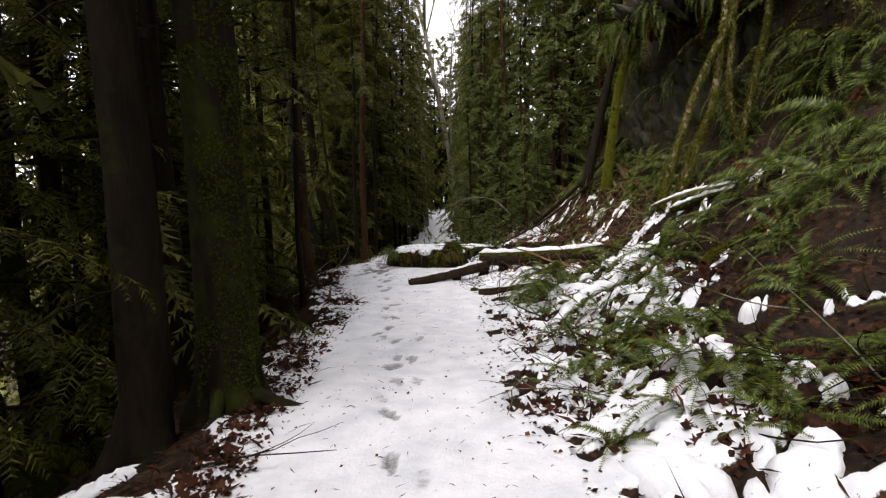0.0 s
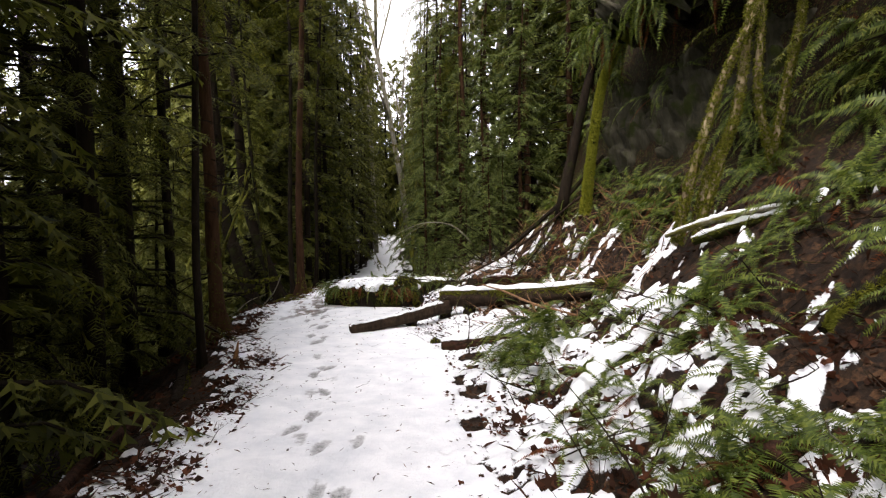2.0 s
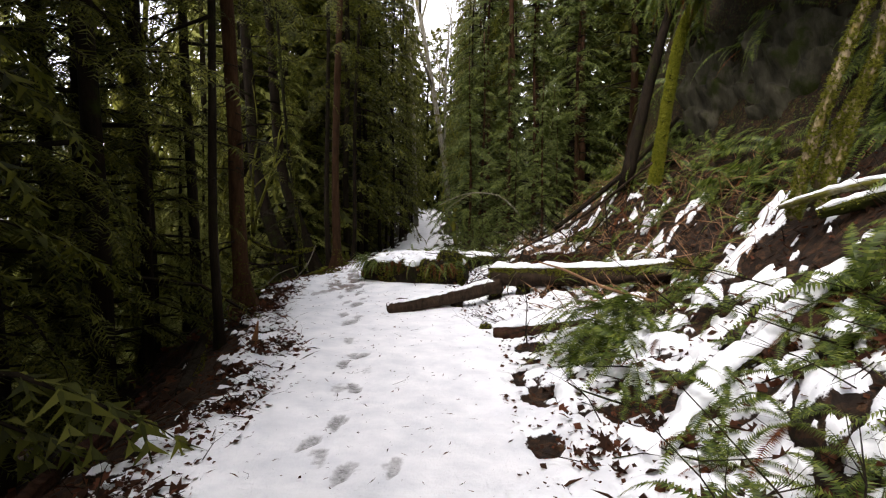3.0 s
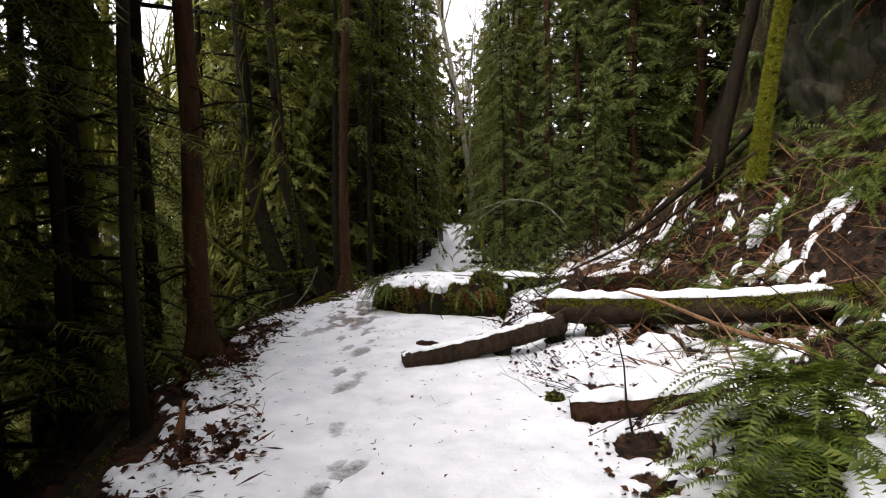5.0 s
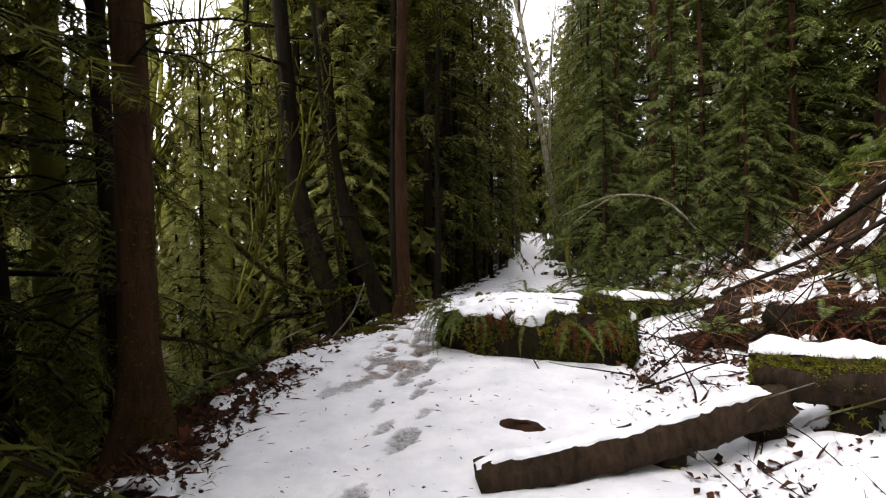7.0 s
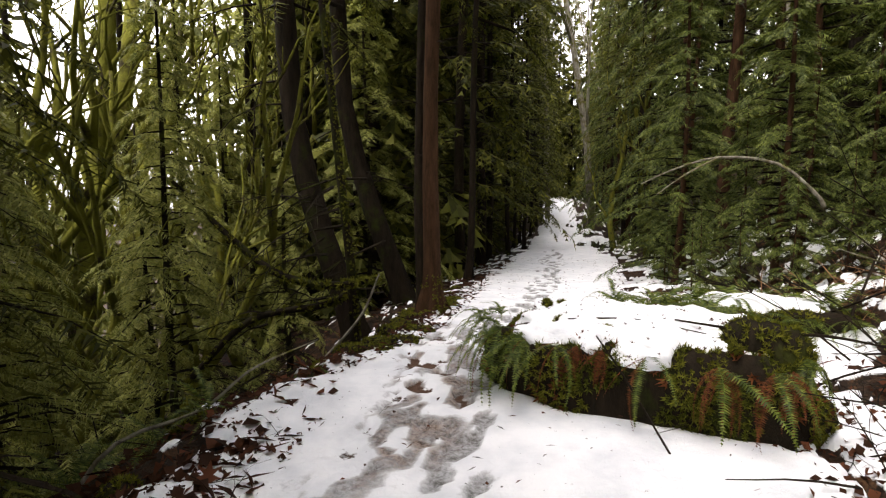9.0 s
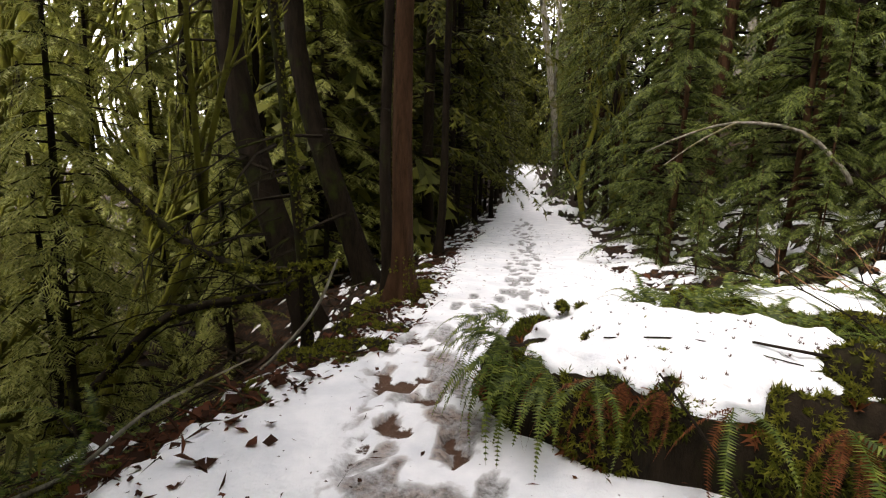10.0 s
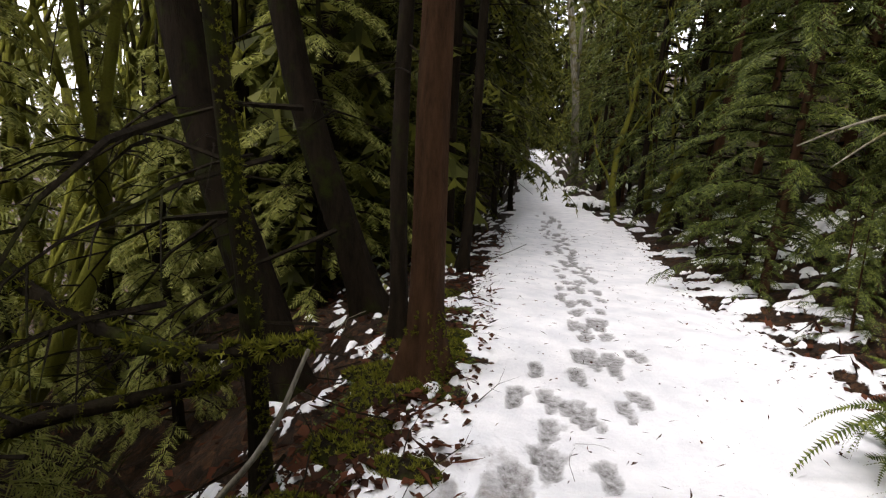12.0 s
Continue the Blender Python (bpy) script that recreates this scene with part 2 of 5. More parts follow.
# ---- the ground: one sheet with trail, bank and downhill side ----
TRAIL_Y = [-6, 0, 6.6, 10, 13, 16.5, 20.5, 24, 35, 45, 75, 120]
TRAIL_Z = [0.2, 0.0, -0.33, -0.40, -0.42, -0.50, -0.86, -1.1, -1.9, -2.0, -1.2, 0.5]
LEFT_Y = [-6, 3.5, 5.7, 8.9, 11, 13.4, 14.4, 15.4, 17, 20, 27, 50, 120]
LEFT_X = [-1.7, -1.7, -1.9, -1.95, -2.75, -2.9, -2.5, -2.25, -2.22, -2.4, -2.1, -2.05, -3]
RIGHT_Y = [-6, 3, 4.2, 6.6, 9, 10.5, 13.8, 19, 26, 47, 120]
RIGHT_X = [1.1, 0.9, 0.55, 0.65, 0.85, 0.55, 0.5, 0.15, 0.75, 0.5, 1.5]
TOE_Y = [0, 8.5, 9.8, 12.3, 13.8, 15.8, 18, 60]
TOE_D = [0.45, 0.45, 1.8, 1.8, 0.9, 0.8, 1.7, 1.7]
FEET_Y = [0, 3.4, 6, 10, 12.5, 14.5, 16.5, 20, 40]
FEET_X = [-0.15, -0.3, -0.55, -1.05, -1.45, -1.8, -1.35, -1.1, -0.9]


def soft_interp(y, ys, vs):
    d = (-0.6, -0.3, 0, 0.3, 0.6)
    return sum(np.interp(y + k, ys, vs) for k in d) / len(d)


def land(x, y):
    """Height of the bare ground and the distances past the trail's edges."""
    x, y = np.asarray(x, float), np.asarray(y, float)
    z = soft_interp(y, TRAIL_Y, TRAIL_Z)
    wob = (fbm(x * 0.9, y * 0.9, 3, 3.0) - 0.5) * 0.5
    dl = soft_interp(y, LEFT_Y, LEFT_X) - x + wob * 0.5
    dr = x - soft_interp(y, RIGHT_Y, RIGHT_X) + wob * 0.6
    near = 1 - smooth(15.5, 20, y)
    lo = np.clip(dl, 0, None)
    steep = 0.75 * near + 0.35 * (1 - near)
    drop = steep * (np.sqrt(lo * lo + 0.09) - 0.3) + 0.1 * np.clip(lo - 6, 0, None)
    drop = np.where(lo > 14, np.minimum(drop, 9 + (lo - 14) * 0.05), drop)
    up = np.clip(dr, 0, None)
    toe = np.interp(y, TOE_Y, TOE_D)
    rise = 0.16 * np.minimum(up, toe) + 0.5 * (np.sqrt(np.clip(up - toe, 0, None) ** 2 + 0.04) - 0.2)
    rise = rise + (0.45 * near + 0.05) * (np.sqrt(np.clip(up - 2.4, 0, None) ** 2 + 0.04) - 0.2)
    rise = np.minimum(rise, 14 + 0.05 * up)
    rise = rise + 2.6 * smooth(4.4, 5.6, dr) * near + 1.2 * smooth(4.6, 5.2, dr) * smooth(9, 11, y) * near
    out = smooth(0.1, 1.5, np.maximum(dl, dr))
    rough = (fbm(x * 1.3, y * 1.3, 4, 9.0) - 0.5) * 0.55 * out + (fbm(x * 3, y * 3, 3, 5.0) - 0.5) * (0.03 + 0.16 * out)
    return z - drop + rise + rough, dl, dr


def footprints(x, y):
    """Depth and wetness of the trodden line of shoe prints."""
    deep, wet = np.zeros_like(x), np.zeros_like(x)
    rng = np.random.RandomState(4)
    y0 = 1.8
    k = 0
    while y0 < 30:
        busy = 0.5 + 0.5 * math.sin(y0 * 1.9) * math.sin(y0 * 0.7 + 1)
        for _ in range(1 + (rng.rand() < busy) + (2 if y0 > 12.5 else 0)):
            cx = np.interp(y0, FEET_Y, FEET_X) + (0.09 if k % 2 else -0.09) + rng.normal(0, 0.08 if y0 < 13 else 0.15)
            cy = y0 + rng.normal(0, 0.2)
            a = rng.normal(0, 0.2)
            near = (abs(x - cx) < 0.4) & (abs(y - cy) < 0.4)
            dx, dy = x[near] - cx, y[near] - cy
            u, v = dx * math.cos(a) + dy * math.sin(a), -dx * math.sin(a) + dy * math.cos(a)
            w = 0.052 * (1 + 0.25 * np.sin(v * 14))
            e = (u / w) ** 2 + (v / 0.145) ** 2
            g = 1 - smooth(0.6, 1.3, e)
            power = rng.uniform(0.3, 0.95) if y0 < 12 else rng.uniform(0.65, 1.0)
            deep[near] = np.maximum(deep[near], g * power)
            wet[near] = np.maximum(wet[near], g * power * (0.75 if y0 < 11 else 0.95))
            k += 1
        y0 += 0.36
    return deep, wet


def snow_cover(x, y, dl, dr):
    trail = np.minimum(-dl, -dr)
    patch = fbm(x * 3.0, y * 3.4, 4, 21.0)
    fine = fbm(x * 9, y * 9, 3, 33.0)
    n = 0.6 * patch + 0.4 * fine
    s = smooth(0.44, 0.54, 0.5 + (trail - 0.06 * (dl > dr)) * 1.1 + (n - 0.5) * 1.3)
    bank = smooth(0.47, 0.53, n - 0.005 + 0.06 * (1 - smooth(0.5, 1.3, dr)) - (0.045 + 0.05 * (1 - smooth(8, 10, y))) * np.clip(dr - 1.5, 0, 9) - 0.25 * smooth(3.4, 4.2, dr) - 0.09 * smooth(0.7, 1.3, dr) * (1 - smooth(4.5, 6.0, y)) - 0.02 * smooth(9.5, 10.5, y) * smooth(1.0, 1.8, dr) * (1 - smooth(15, 17, y)) - 0.12 * smooth(16, 18, y) * (1 - smooth(1.4, 2.4, dr))) * smooth(-0.1, 0.2, dr)
    low = smooth(0.56, 0.60, fine * 0.6 + patch * 0.4 - 0.05 * np.clip(dl, 0, 6) - 0.12 * (1 - smooth(12.5, 14.5, y)) + 0.03 * smooth(14, 16, y) * (1 - smooth(0.8, 2.0, dl))) * smooth(-0.1, 0.3, dl)
    return np.maximum(s, np.maximum(bank, low))


def axis(fine_a, fine_b, step, far_a, far_b):
    mid = list(np.arange(fine_a, fine_b, step))
    lo, hi, s = [], [], step
    v = fine_a
    while v > far_a:
        s *= 1.09
        v -= s
        lo.append(v)
    v, s = fine_b, step
    while v < far_b:
        hi.append(v)
        s *= 1.09
        v += s
    return np.array(lo[::-1] + mid + hi + [far_b])


def build_ground():
    xs, ys = axis(-3.6, 4.7, 0.042, -320, 320), axis(1.4, 22.5, 0.052, -120, 420)
    x, y = np.meshgrid(xs, ys)
    z, dl, dr = land(x, y)
    deep, wet = footprints(x, y)
    tread = 1 - smooth(0.4, 1.0, np.hypot((x + 1.85 - 0.12 * np.sin(y * 2)) / 0.44, (y - 13.7) / 2.2))
    mud = tread * smooth(0.48, 0.70, fbm(x * 11, y * 6, 4, 8.0)) * 0.8
    snow = snow_cover(x, y, dl, dr) * (1 - mud)
    z = z + snow * smooth(0.1, 0.5, dr) * (0.10 * fbm(x * 3.2, y * 3.2, 2, 17.0) - 0.03)
    z = z + 0.07 * snow * (0.7 + 0.6 * fbm(x * 2, y * 2, 2, 2.0)) - 0.030 * deep * snow - 0.02 * smooth(0.6, 0.0, abs(x - np.interp(y, FEET_Y, FEET_X)))
    v = np.c_[x.ravel(), y.ravel(), z.ravel()]
    ny, nx = x.shape
    i = np.arange(ny * nx).reshape(ny, nx)
    a, b, c, d = i[:-1, :-1].ravel(), i[:-1, 1:].ravel(), i[1:, 1:].ravel(), i[1:, :-1].ravel()
    f = np.vstack([np.c_[a, b, c], np.c_[a, c, d]])
    me = soup("ground", (v, f), [np.eye(4)], GROUND)
    me.shade_smooth()
    moss = (1 - smooth(0.3, 1.2, abs(dl - 0.25))) * smooth(10, 14, y) * (1 - smooth(18, 22, y)) * 0.5 + 0.25 * smooth(0.5, 2, np.maximum(dl, dr)) + 0.2 * smooth(2.5, 4.5, dr)
    for key, val in (("snow", snow), ("wet", np.clip(wet + 0.9 * tread * smooth(0.44, 0.62, fbm(x * 10, y * 6, 4, 12.0)), 0, 1) + 0.25 * smooth(0.3, 0.0, abs(x - np.interp(y, FEET_Y, FEET_X))) * fbm(x * 4, y * 4, 3, 6.0)), ("moss", moss), ("mud", tread)):
        at = me.attributes.new(key, "FLOAT", "POINT")
        at.data.foreach_set("value", val.ravel().astype(np.float32))
    return tagged(new("ground", me), "snowy forest trail with wet footprints between leaf-littered slopes", "ground", kind="structure")


build_ground()


def floor_at(x, y):
    return float(land(np.array([x]), np.array([y]))[0][0])

# ---- plant templates ----


def spray_template(pairs, width, droop=0.12, sweep=0.75):
    """A flat evergreen spray along x, one long, with paired tapering leaflets."""
    v, f = [], []

    def leaflet(base, along, tip, twist):
        k = len(v)
        v.extend([base - along, base + along + Vector((0, 0, twist)), tip])
        f.append((k, k + 1, k + 2))

    leaflet(Vector((0, 0, 0)), Vector((0, width * 0.5, 0)), Vector((1, 0, -droop)), 0.0)
    for i in range(pairs):
        s = (i + 0.5) / (pairs + 0.2)
        length = 0.46 * (1 - s) ** 0.7 + 0.07
        for sign in (1, -1):
            b = Vector((s, 0, -droop * s * s))
            d = Vector((sweep, sign * (0.78 + 0.12 * (i % 2)), -0.12 - 0.14 * (i % 3))).normalized()
            leaflet(b, Vector((width * 1.15, 0, 0)), b + d * length, width * 0.5 * (1 if i % 2 else -1))
    return np.array([tuple(a) for a in v]), f


SPRAY_FINE = spray_template(7, 0.042)
SPRAY_PLAIN = spray_template(3, 0.085)
SPRAY_MID = spray_template(5, 0.058)
SPRAY_ROUGH = spray_template(2, 0.16)


def frond_mesh(name, arch, sag, pairs=34, material=None):
    """A sword-fern frond one long: arched rachis and two rows of narrow blades."""
    v, f = [], []
    path = [Vector((s * (1 - 0.25 * sag * s), 0, arch * s - (arch + sag) * s * s)) for s in np.linspace(0, 1, pairs + 3)]
    for i, p in enumerate(path):
        w = 0.006 * (1 - 0.8 * i / len(path))
        v += [p + Vector((0, w, 0)), p - Vector((0, w, 0))]
        if i:
            k = 2 * i
            f += [(k - 2, k - 1, k + 1), (k - 2, k + 1, k)]
    rng = random.Random(name)
    for i in range(2, pairs + 2):
        s = i / (pairs + 2)
        t = (path[i + 1] - path[i - 1]).normalized() if i + 1 < len(path) else (path[i] - path[i - 1]).normalized()
        length = 0.088 * min(1, s * 5 + 0.3) * (1 - s ** 2.6) + 0.012
        for sign in (1, -1):
            d = (Vector((0, sign, 0)) + t * 0.3 + Vector((0, 0, rng.uniform(-0.3, 0.1)))).normalized()
            k = len(v)
            b = path[i]
            v += [b - t * 0.011, b + t * 0.015 + Vector((0, 0, rng.uniform(0, 0.012))), b + d * length * rng.uniform(0.85, 1.1)]
            f.append((k, k + 1, k + 2))
    return mesh_from(name, v, f, material, shade=False)


FRONDS = [frond_mesh("frond_%s" % n, a, s, material=FERN) for n, a, s in (("high", 0.75, 0.15), ("arched", 0.55, 0.45), ("flat", 0.25, 0.25), ("hanging", 0.1, 0.6))]
FRONDS_DEAD = [frond_mesh("frond_dead_%s" % n, a, s, material=FERN_DEAD) for n, a, s in (("a", 0.1, 0.7), ("b", 0.0, 0.4))]


def fern(x, y, z, size, n, seed, lean=0.0, turn=0.0, spread=360, dead=0, label="", group="sword ferns on the bank", dip=(-25, 12)):
    """A sword fern: a crown of separate fronds, leaning down the slope."""
    rng = random.Random(seed)
    ob = thing("sword_fern", pose(x, y, z) @ pose(0, 0, 0, 0, lean, 0), label or "green sword fern with arching fronds on snowy bank", "fern", group)
    for k in range(n):
        az = turn + (k + rng.uniform(-0.3, 0.3)) * spread / n - spread / 2
        me = rng.choice(FRONDS_DEAD) if k < dead else rng.choice(FRONDS[:3])
        s = size * rng.uniform(0.65, 1.1)
        part("frond", me, ob, pose(0, 0, 0.02, rng.uniform(-15, 15), rng.uniform(*dip), az) @ Matrix.Scale(s, 4))
    return ob


# ---- trees ----


def trunk_mesh(name, height, radius, lean, material, seed, flare=0.8, sides=14, bury=0.4):
    bow = 0.25 if abs(lean[0]) > 0.2 else 1.0
    rng = random.Random(seed)
    n = 26
    zs = np.r_[np.linspace(-bury, 0.6, 9), np.linspace(0.6, height, n - 8)[1:]]
    ph = rng.uniform(0, 6)
    pts = np.array([(lean[0] * (min(z, 2.8) + bow * max(z - 2.8, 0)) + 0.05 * math.sin(z * 0.7 + ph) * min(1, max(z, 0)), lean[1] * z + 0.04 * math.cos(z * 0.9 + ph) * min(1, max(z, 0)), z) for z in zs])
    rad = radius * (1 - 0.8 * np.clip(zs, 0, None) / height)
    k = rng.choice((3, 4, 5))
    a0 = rng.uniform(0, 6)

    def lobes(s, ang):
        zz = zs[:, None]
        near = np.exp(-np.clip(zz, 0, None) / 0.22)
        return 1 + flare * near * (0.55 + 0.6 * np.cos(k * ang + a0)) + 0.05 * np.sin(7 * ang + 3 * zz)

    v, f = tube(pts, rad, sides, 0.10, seed, lobes)
    return mesh_from(name, v, f, material), pts


def boughs(height, base, radius, count, seed, sprays, template, leaf, spray_len=0.33, droop=0.5, lean=(0, 0), top_power=1.2, wood=True):
    """Crown and branch meshes of an evergreen."""
    rng = random.Random(seed)
    mats, tubes = [], []
    az = rng.uniform(0, 6)
    for k in range(count):
        q = ((k + rng.random()) / count) ** 0.9
        z = base + (height - base) * q * 0.97
        az += 2.4 + rng.uniform(-1.1, 1.1)
        length = radius * ((1 - (z - base) / (height - base)) ** top_power * 0.9 + 0.1) * rng.uniform(0.45, 1.25)
        if length < 0.15:
            continue
        d = Vector((math.cos(az), math.sin(az), 0))
        side = Vector((-d.y, d.x, 0))
        rise, fall = rng.uniform(0.0, 0.3), droop * rng.uniform(0.7, 1.2)
        o = Vector((lean[0] * z, lean[1] * z, z))
        bend = rng.uniform(-0.2, 0.2)

        def at(s):
            return o + d * (length * s * (1 - 0.15 * s)) + side * (bend * length * s * s) + Vector((0, 0, length * (rise * s - fall * s * s)))

        tubes.append(tube([at(s) for s in (0, 0.35, 0.7, 1)], [0.011 * length + 0.006, 0.007 * length + 0.004, 0.005, 0.002], 3))
        m = max(5, int(sprays * min(1, length / radius + 0.25)))
        for j in range(m):
            s = 0.18 + 0.82 * (j + rng.random()) / m
            p = at(s)
            t = (at(min(1, s + 0.05)) - at(s - 0.05)).normalized()
            sign = 1 if j % 2 else -1
            ang = rng.uniform(0.5, 1.1) * sign if s < 0.93 else rng.uniform(-0.3, 0.3)
            x = (t * math.cos(ang) + side * math.sin(ang) + Vector((0, 0, -rng.uniform(0.05, 0.55)))).normalized()
            up = Vector((rng.uniform(-0.35, 0.35), rng.uniform(-0.35, 0.35), 1))
            yv = up.cross(x).normalized()
            zv = x.cross(yv)
            sc = spray_len * rng.uniform(0.7, 1.3) * (1.15 - 0.4 * s)
            mt = Matrix((x, yv, zv)).transposed().to_4x4() @ Matrix.Scale(sc, 4)
            mt.translation = p
            mats.append(mt)
    if not wood:
        return soup("crown", template, mats, leaf)
    v, f = join(tubes)
    crown = soup("crown", template, mats, leaf, (v, f))
    crown.materials.append(BARK_DARK)
    n = len(crown.polygons)
    crown.polygons.foreach_set("material_index", np.r_[np.zeros(n - len(f), np.int32), np.ones(len(f), np.int32)])
    return crown


def dead_limbs(z0, z1, count, length, seed, material=BARK_DARK, lean=(0, 0), twigs=4, az=None):
    """Bare lower limbs of a conifer with side twigs."""
    rng = random.Random(seed)
    out = []
    for k in range(count):
        z = z0 + (z1 - z0) * (k + rng.random()) / count
        turn = rng.uniform(0, 2 * math.pi) if az is None else az
        d = Vector((math.cos(turn), math.sin(turn), 0))
        side = Vector((-d.y, d.x, 0))
        ln = length * rng.uniform(0.4, 1.2)
        o = Vector((lean[0] * z, lean[1] * z, z))
        a, b, c = rng.uniform(-0.1, 0.25), rng.uniform(0.1, 0.6), rng.uniform(-0.2, 0.2)
        at = [o + d * ln * s + side * c * ln * s * s + Vector((0, 0, ln * (a * s - b * s * s))) for s in (0, 0.3, 0.6, 1)]
        out.append(tube(at, [0.016, 0.011, 0.007, 0.002], 4))
        for j in range(twigs):
            s = rng.uniform(0.25, 0.95)
            knots = (0, 0.3, 0.6, 1)
            i = 0 if s < 0.3 else 1 if s < 0.6 else 2
            p = at[i].lerp(at[i + 1], (s - knots[i]) / (knots[i + 1] - knots[i]))
            e = p + (d * rng.uniform(0.2, 0.7) + side * rng.choice((-1, 1)) * rng.uniform(0.4, 0.9) + Vector((0, 0, rng.uniform(-0.7, 0.1)))) * ln * rng.uniform(0.15, 0.4)
            out.append(tube([p, (p + e) / 2 + Vector((0, 0, 0.02)), e], [0.006, 0.004, 0.0015], 3))
    v, f = join(out)
    return mesh_from("dead_branches", v, f, material, shade=False)


CROWN_HEMLOCK = [boughs(14, 0.4, 2.4, 84, 10 + k, 21, SPRAY_PLAIN, HEMLOCK, 0.36, 0.5, top_power=0.6) for k in range(2)]
SPRAY_NEEDLE = spray_template(6, 0.034, 0.2, 0.5)
CROWN_NEAR = [boughs(14, 0.4, 2.3, 88, 14 + k, 22, SPRAY_NEEDLE, HEMLOCK, 0.3, 0.5, top_power=0.6) for k in range(2)]
CROWN_TALL = [boughs(18, 4.3, 2.5, 46, 20 + k, 17, SPRAY_NEEDLE, HEMLOCK, 0.38, 0.5, top_power=0.7) for k in range(2)]
CROWN_ROW = [boughs(20, 1.5, 2.3, 88, 24 + k, 16, SPRAY_PLAIN, HEMLOCK, 0.46, 0.45, top_power=0.6) for k in range(2)]
CROWN_CEDAR = [boughs(6.5, 0.5, 1.7, 90, 30 + k, 24, SPRAY_FINE, CEDAR, 0.22, 0.4) for k in range(2)]
CROWN_SEEDLING = [boughs(6.5, 0.2, 2.4, 44, 80 + k, 14, SPRAY_MID, CEDAR, 0.5, 0.4) for k in range(2)]
CROWN_CEDAR_FAR = [boughs(7, 0.3, 1.5, 104, 34 + k, 20, SPRAY_MID, CEDAR, 0.2, 0.55, top_power=0.5) for k in range(2)]
CROWN_FAR = [boughs(20, 0.4, 3.0, 66, 36 + k, 13, SPRAY_ROUGH, HEMLOCK, 0.8, 0.5, wood=False, top_power=0.6) for k in range(3)]
# valley crowns take the lightened green to look lit
CROWN_VALLEY = [boughs(16, 0.4, 2.9, 60, 46 + k, 14, SPRAY_ROUGH, CEDAR_LIT, 0.6, 0.5, wood=False) for k in range(2)]
CROWN_LIT = boughs(6.5, 0.3, 1.9, 84, 33, 22, SPRAY_FINE, CEDAR_LIT, 0.25, 0.5)
LIMB_SHAPES = [dead_limbs(0, 0.01, 1, 1.25, 300 + k, twigs=7, az=0.0) for k in range(6)]
LIMB_JOINED = [dead_limbs(0.8, 6.0, 26, 1.4, 40 + k, twigs=3) for k in range(2)]


def conifer(x, y, radius, height, crown, label, lean=(0, 0), bark=None, limbs=0, scale=1.0, seed=0, group="", flare=0.8, limb_from=0.7, limb_len=1.0):
    """A conifer: trunk, crown, and bare lower branches (a number of separate ones, or one joined mesh)."""
    ob = thing("conifer_tree", pose(x, y, floor_at(x, y)), label, "tree", group)
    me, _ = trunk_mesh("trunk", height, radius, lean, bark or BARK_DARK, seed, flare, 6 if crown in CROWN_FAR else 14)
    part("trunk", me, ob)
    rz = pose(0, 0, 0, 0, 0, seed * 77 % 360)
    turn = Matrix.Translation((lean[0] * 3, lean[1] * 3, 0)) @ rz @ Matrix.Scale(scale, 4)
    if crown:
        part("crown", crown, ob, turn)
    if isinstance(limbs, int):
        r = random.Random(seed + 900)
        for _ in range(limbs):
            z = r.uniform(limb_from, 5.5)
            part("branch", r.choice(LIMB_SHAPES), ob, pose(lean[0] * z, lean[1] * z, z, 0, r.uniform(-10, 25), r.uniform(0, 360)) @ Matrix.Scale(r.uniform(0.5, 1.2) * limb_len, 4))
    else:
        part("branch", limbs, ob, turn, kind="stuff")
    return ob


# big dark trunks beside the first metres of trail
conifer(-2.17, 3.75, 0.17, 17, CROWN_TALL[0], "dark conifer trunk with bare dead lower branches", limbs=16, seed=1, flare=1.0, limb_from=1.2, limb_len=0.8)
thick_tree = conifer(-1.74, 4.25, 0.235, 19, CROWN_TALL[1], "thick mossy conifer trunk with spreading roots", bark=BARK_MOSSY, seed=2, flare=0.75, lean=(-0.03, 0.0))
conifer(-3.25, 6.5, 0.13, 15, CROWN_HEMLOCK[0], "slender dark hemlock on the downhill side", limbs=14, seed=3, lean=(-0.02, 0))
conifer(-5.0, 7.0, 0.16, 15, CROWN_HEMLOCK[1], "slender dark hemlock on the downhill side", limbs=14, seed=4)
conifer(-2.55, 9.64, 0.055, 12, CROWN_TALL[0], "thin young conifer at the trail edge", seed=5, limbs=8, scale=0.8, flare=0.5, limb_len=0.5)
slim_tree = conifer(-2.8, 11.2, 0.115, 16, CROWN_TALL[1], "slim brown conifer with flared mossy foot", seed=6, limbs=16, lean=(-0.06, 0.05), flare=1.4, bark=BARK_RED)
conifer(-4.05, 12.4, 0.09, 15, CROWN_TALL[1], "slender dark conifer below the trail", seed=14, limbs=10, scale=0.95)
conifer(-5.2, 13.0, 0.18, 16, None, "conifer trunk wrapped in yellow-green moss down the slope", seed=7, limbs=14, bark=BARK_ALDER)
mossy_stem = conifer(-3.0, 15.4, 0.05, 9, None, "thin mossy stem at the trail edge", seed=8, bark=BARK_MOSSY, limbs=8, lean=(-0.07, 0), flare=0.4, limb_len=0.5)
red_tree = conifer(-2.36, 16.15, 0.092, 17, CROWN_TALL[0], "red-brown conifer trunk with mossy foot", seed=9, bark=BARK_RED, limbs=7, lean=(0.015, 0), flare=1.5, limb_from=2.6, limb_len=0.5)
conifer(-2.78, 17.4, 0.07, 14, CROWN_TALL[1], "thin dark conifer beside the trail", seed=10, limbs=8, limb_len=0.7)
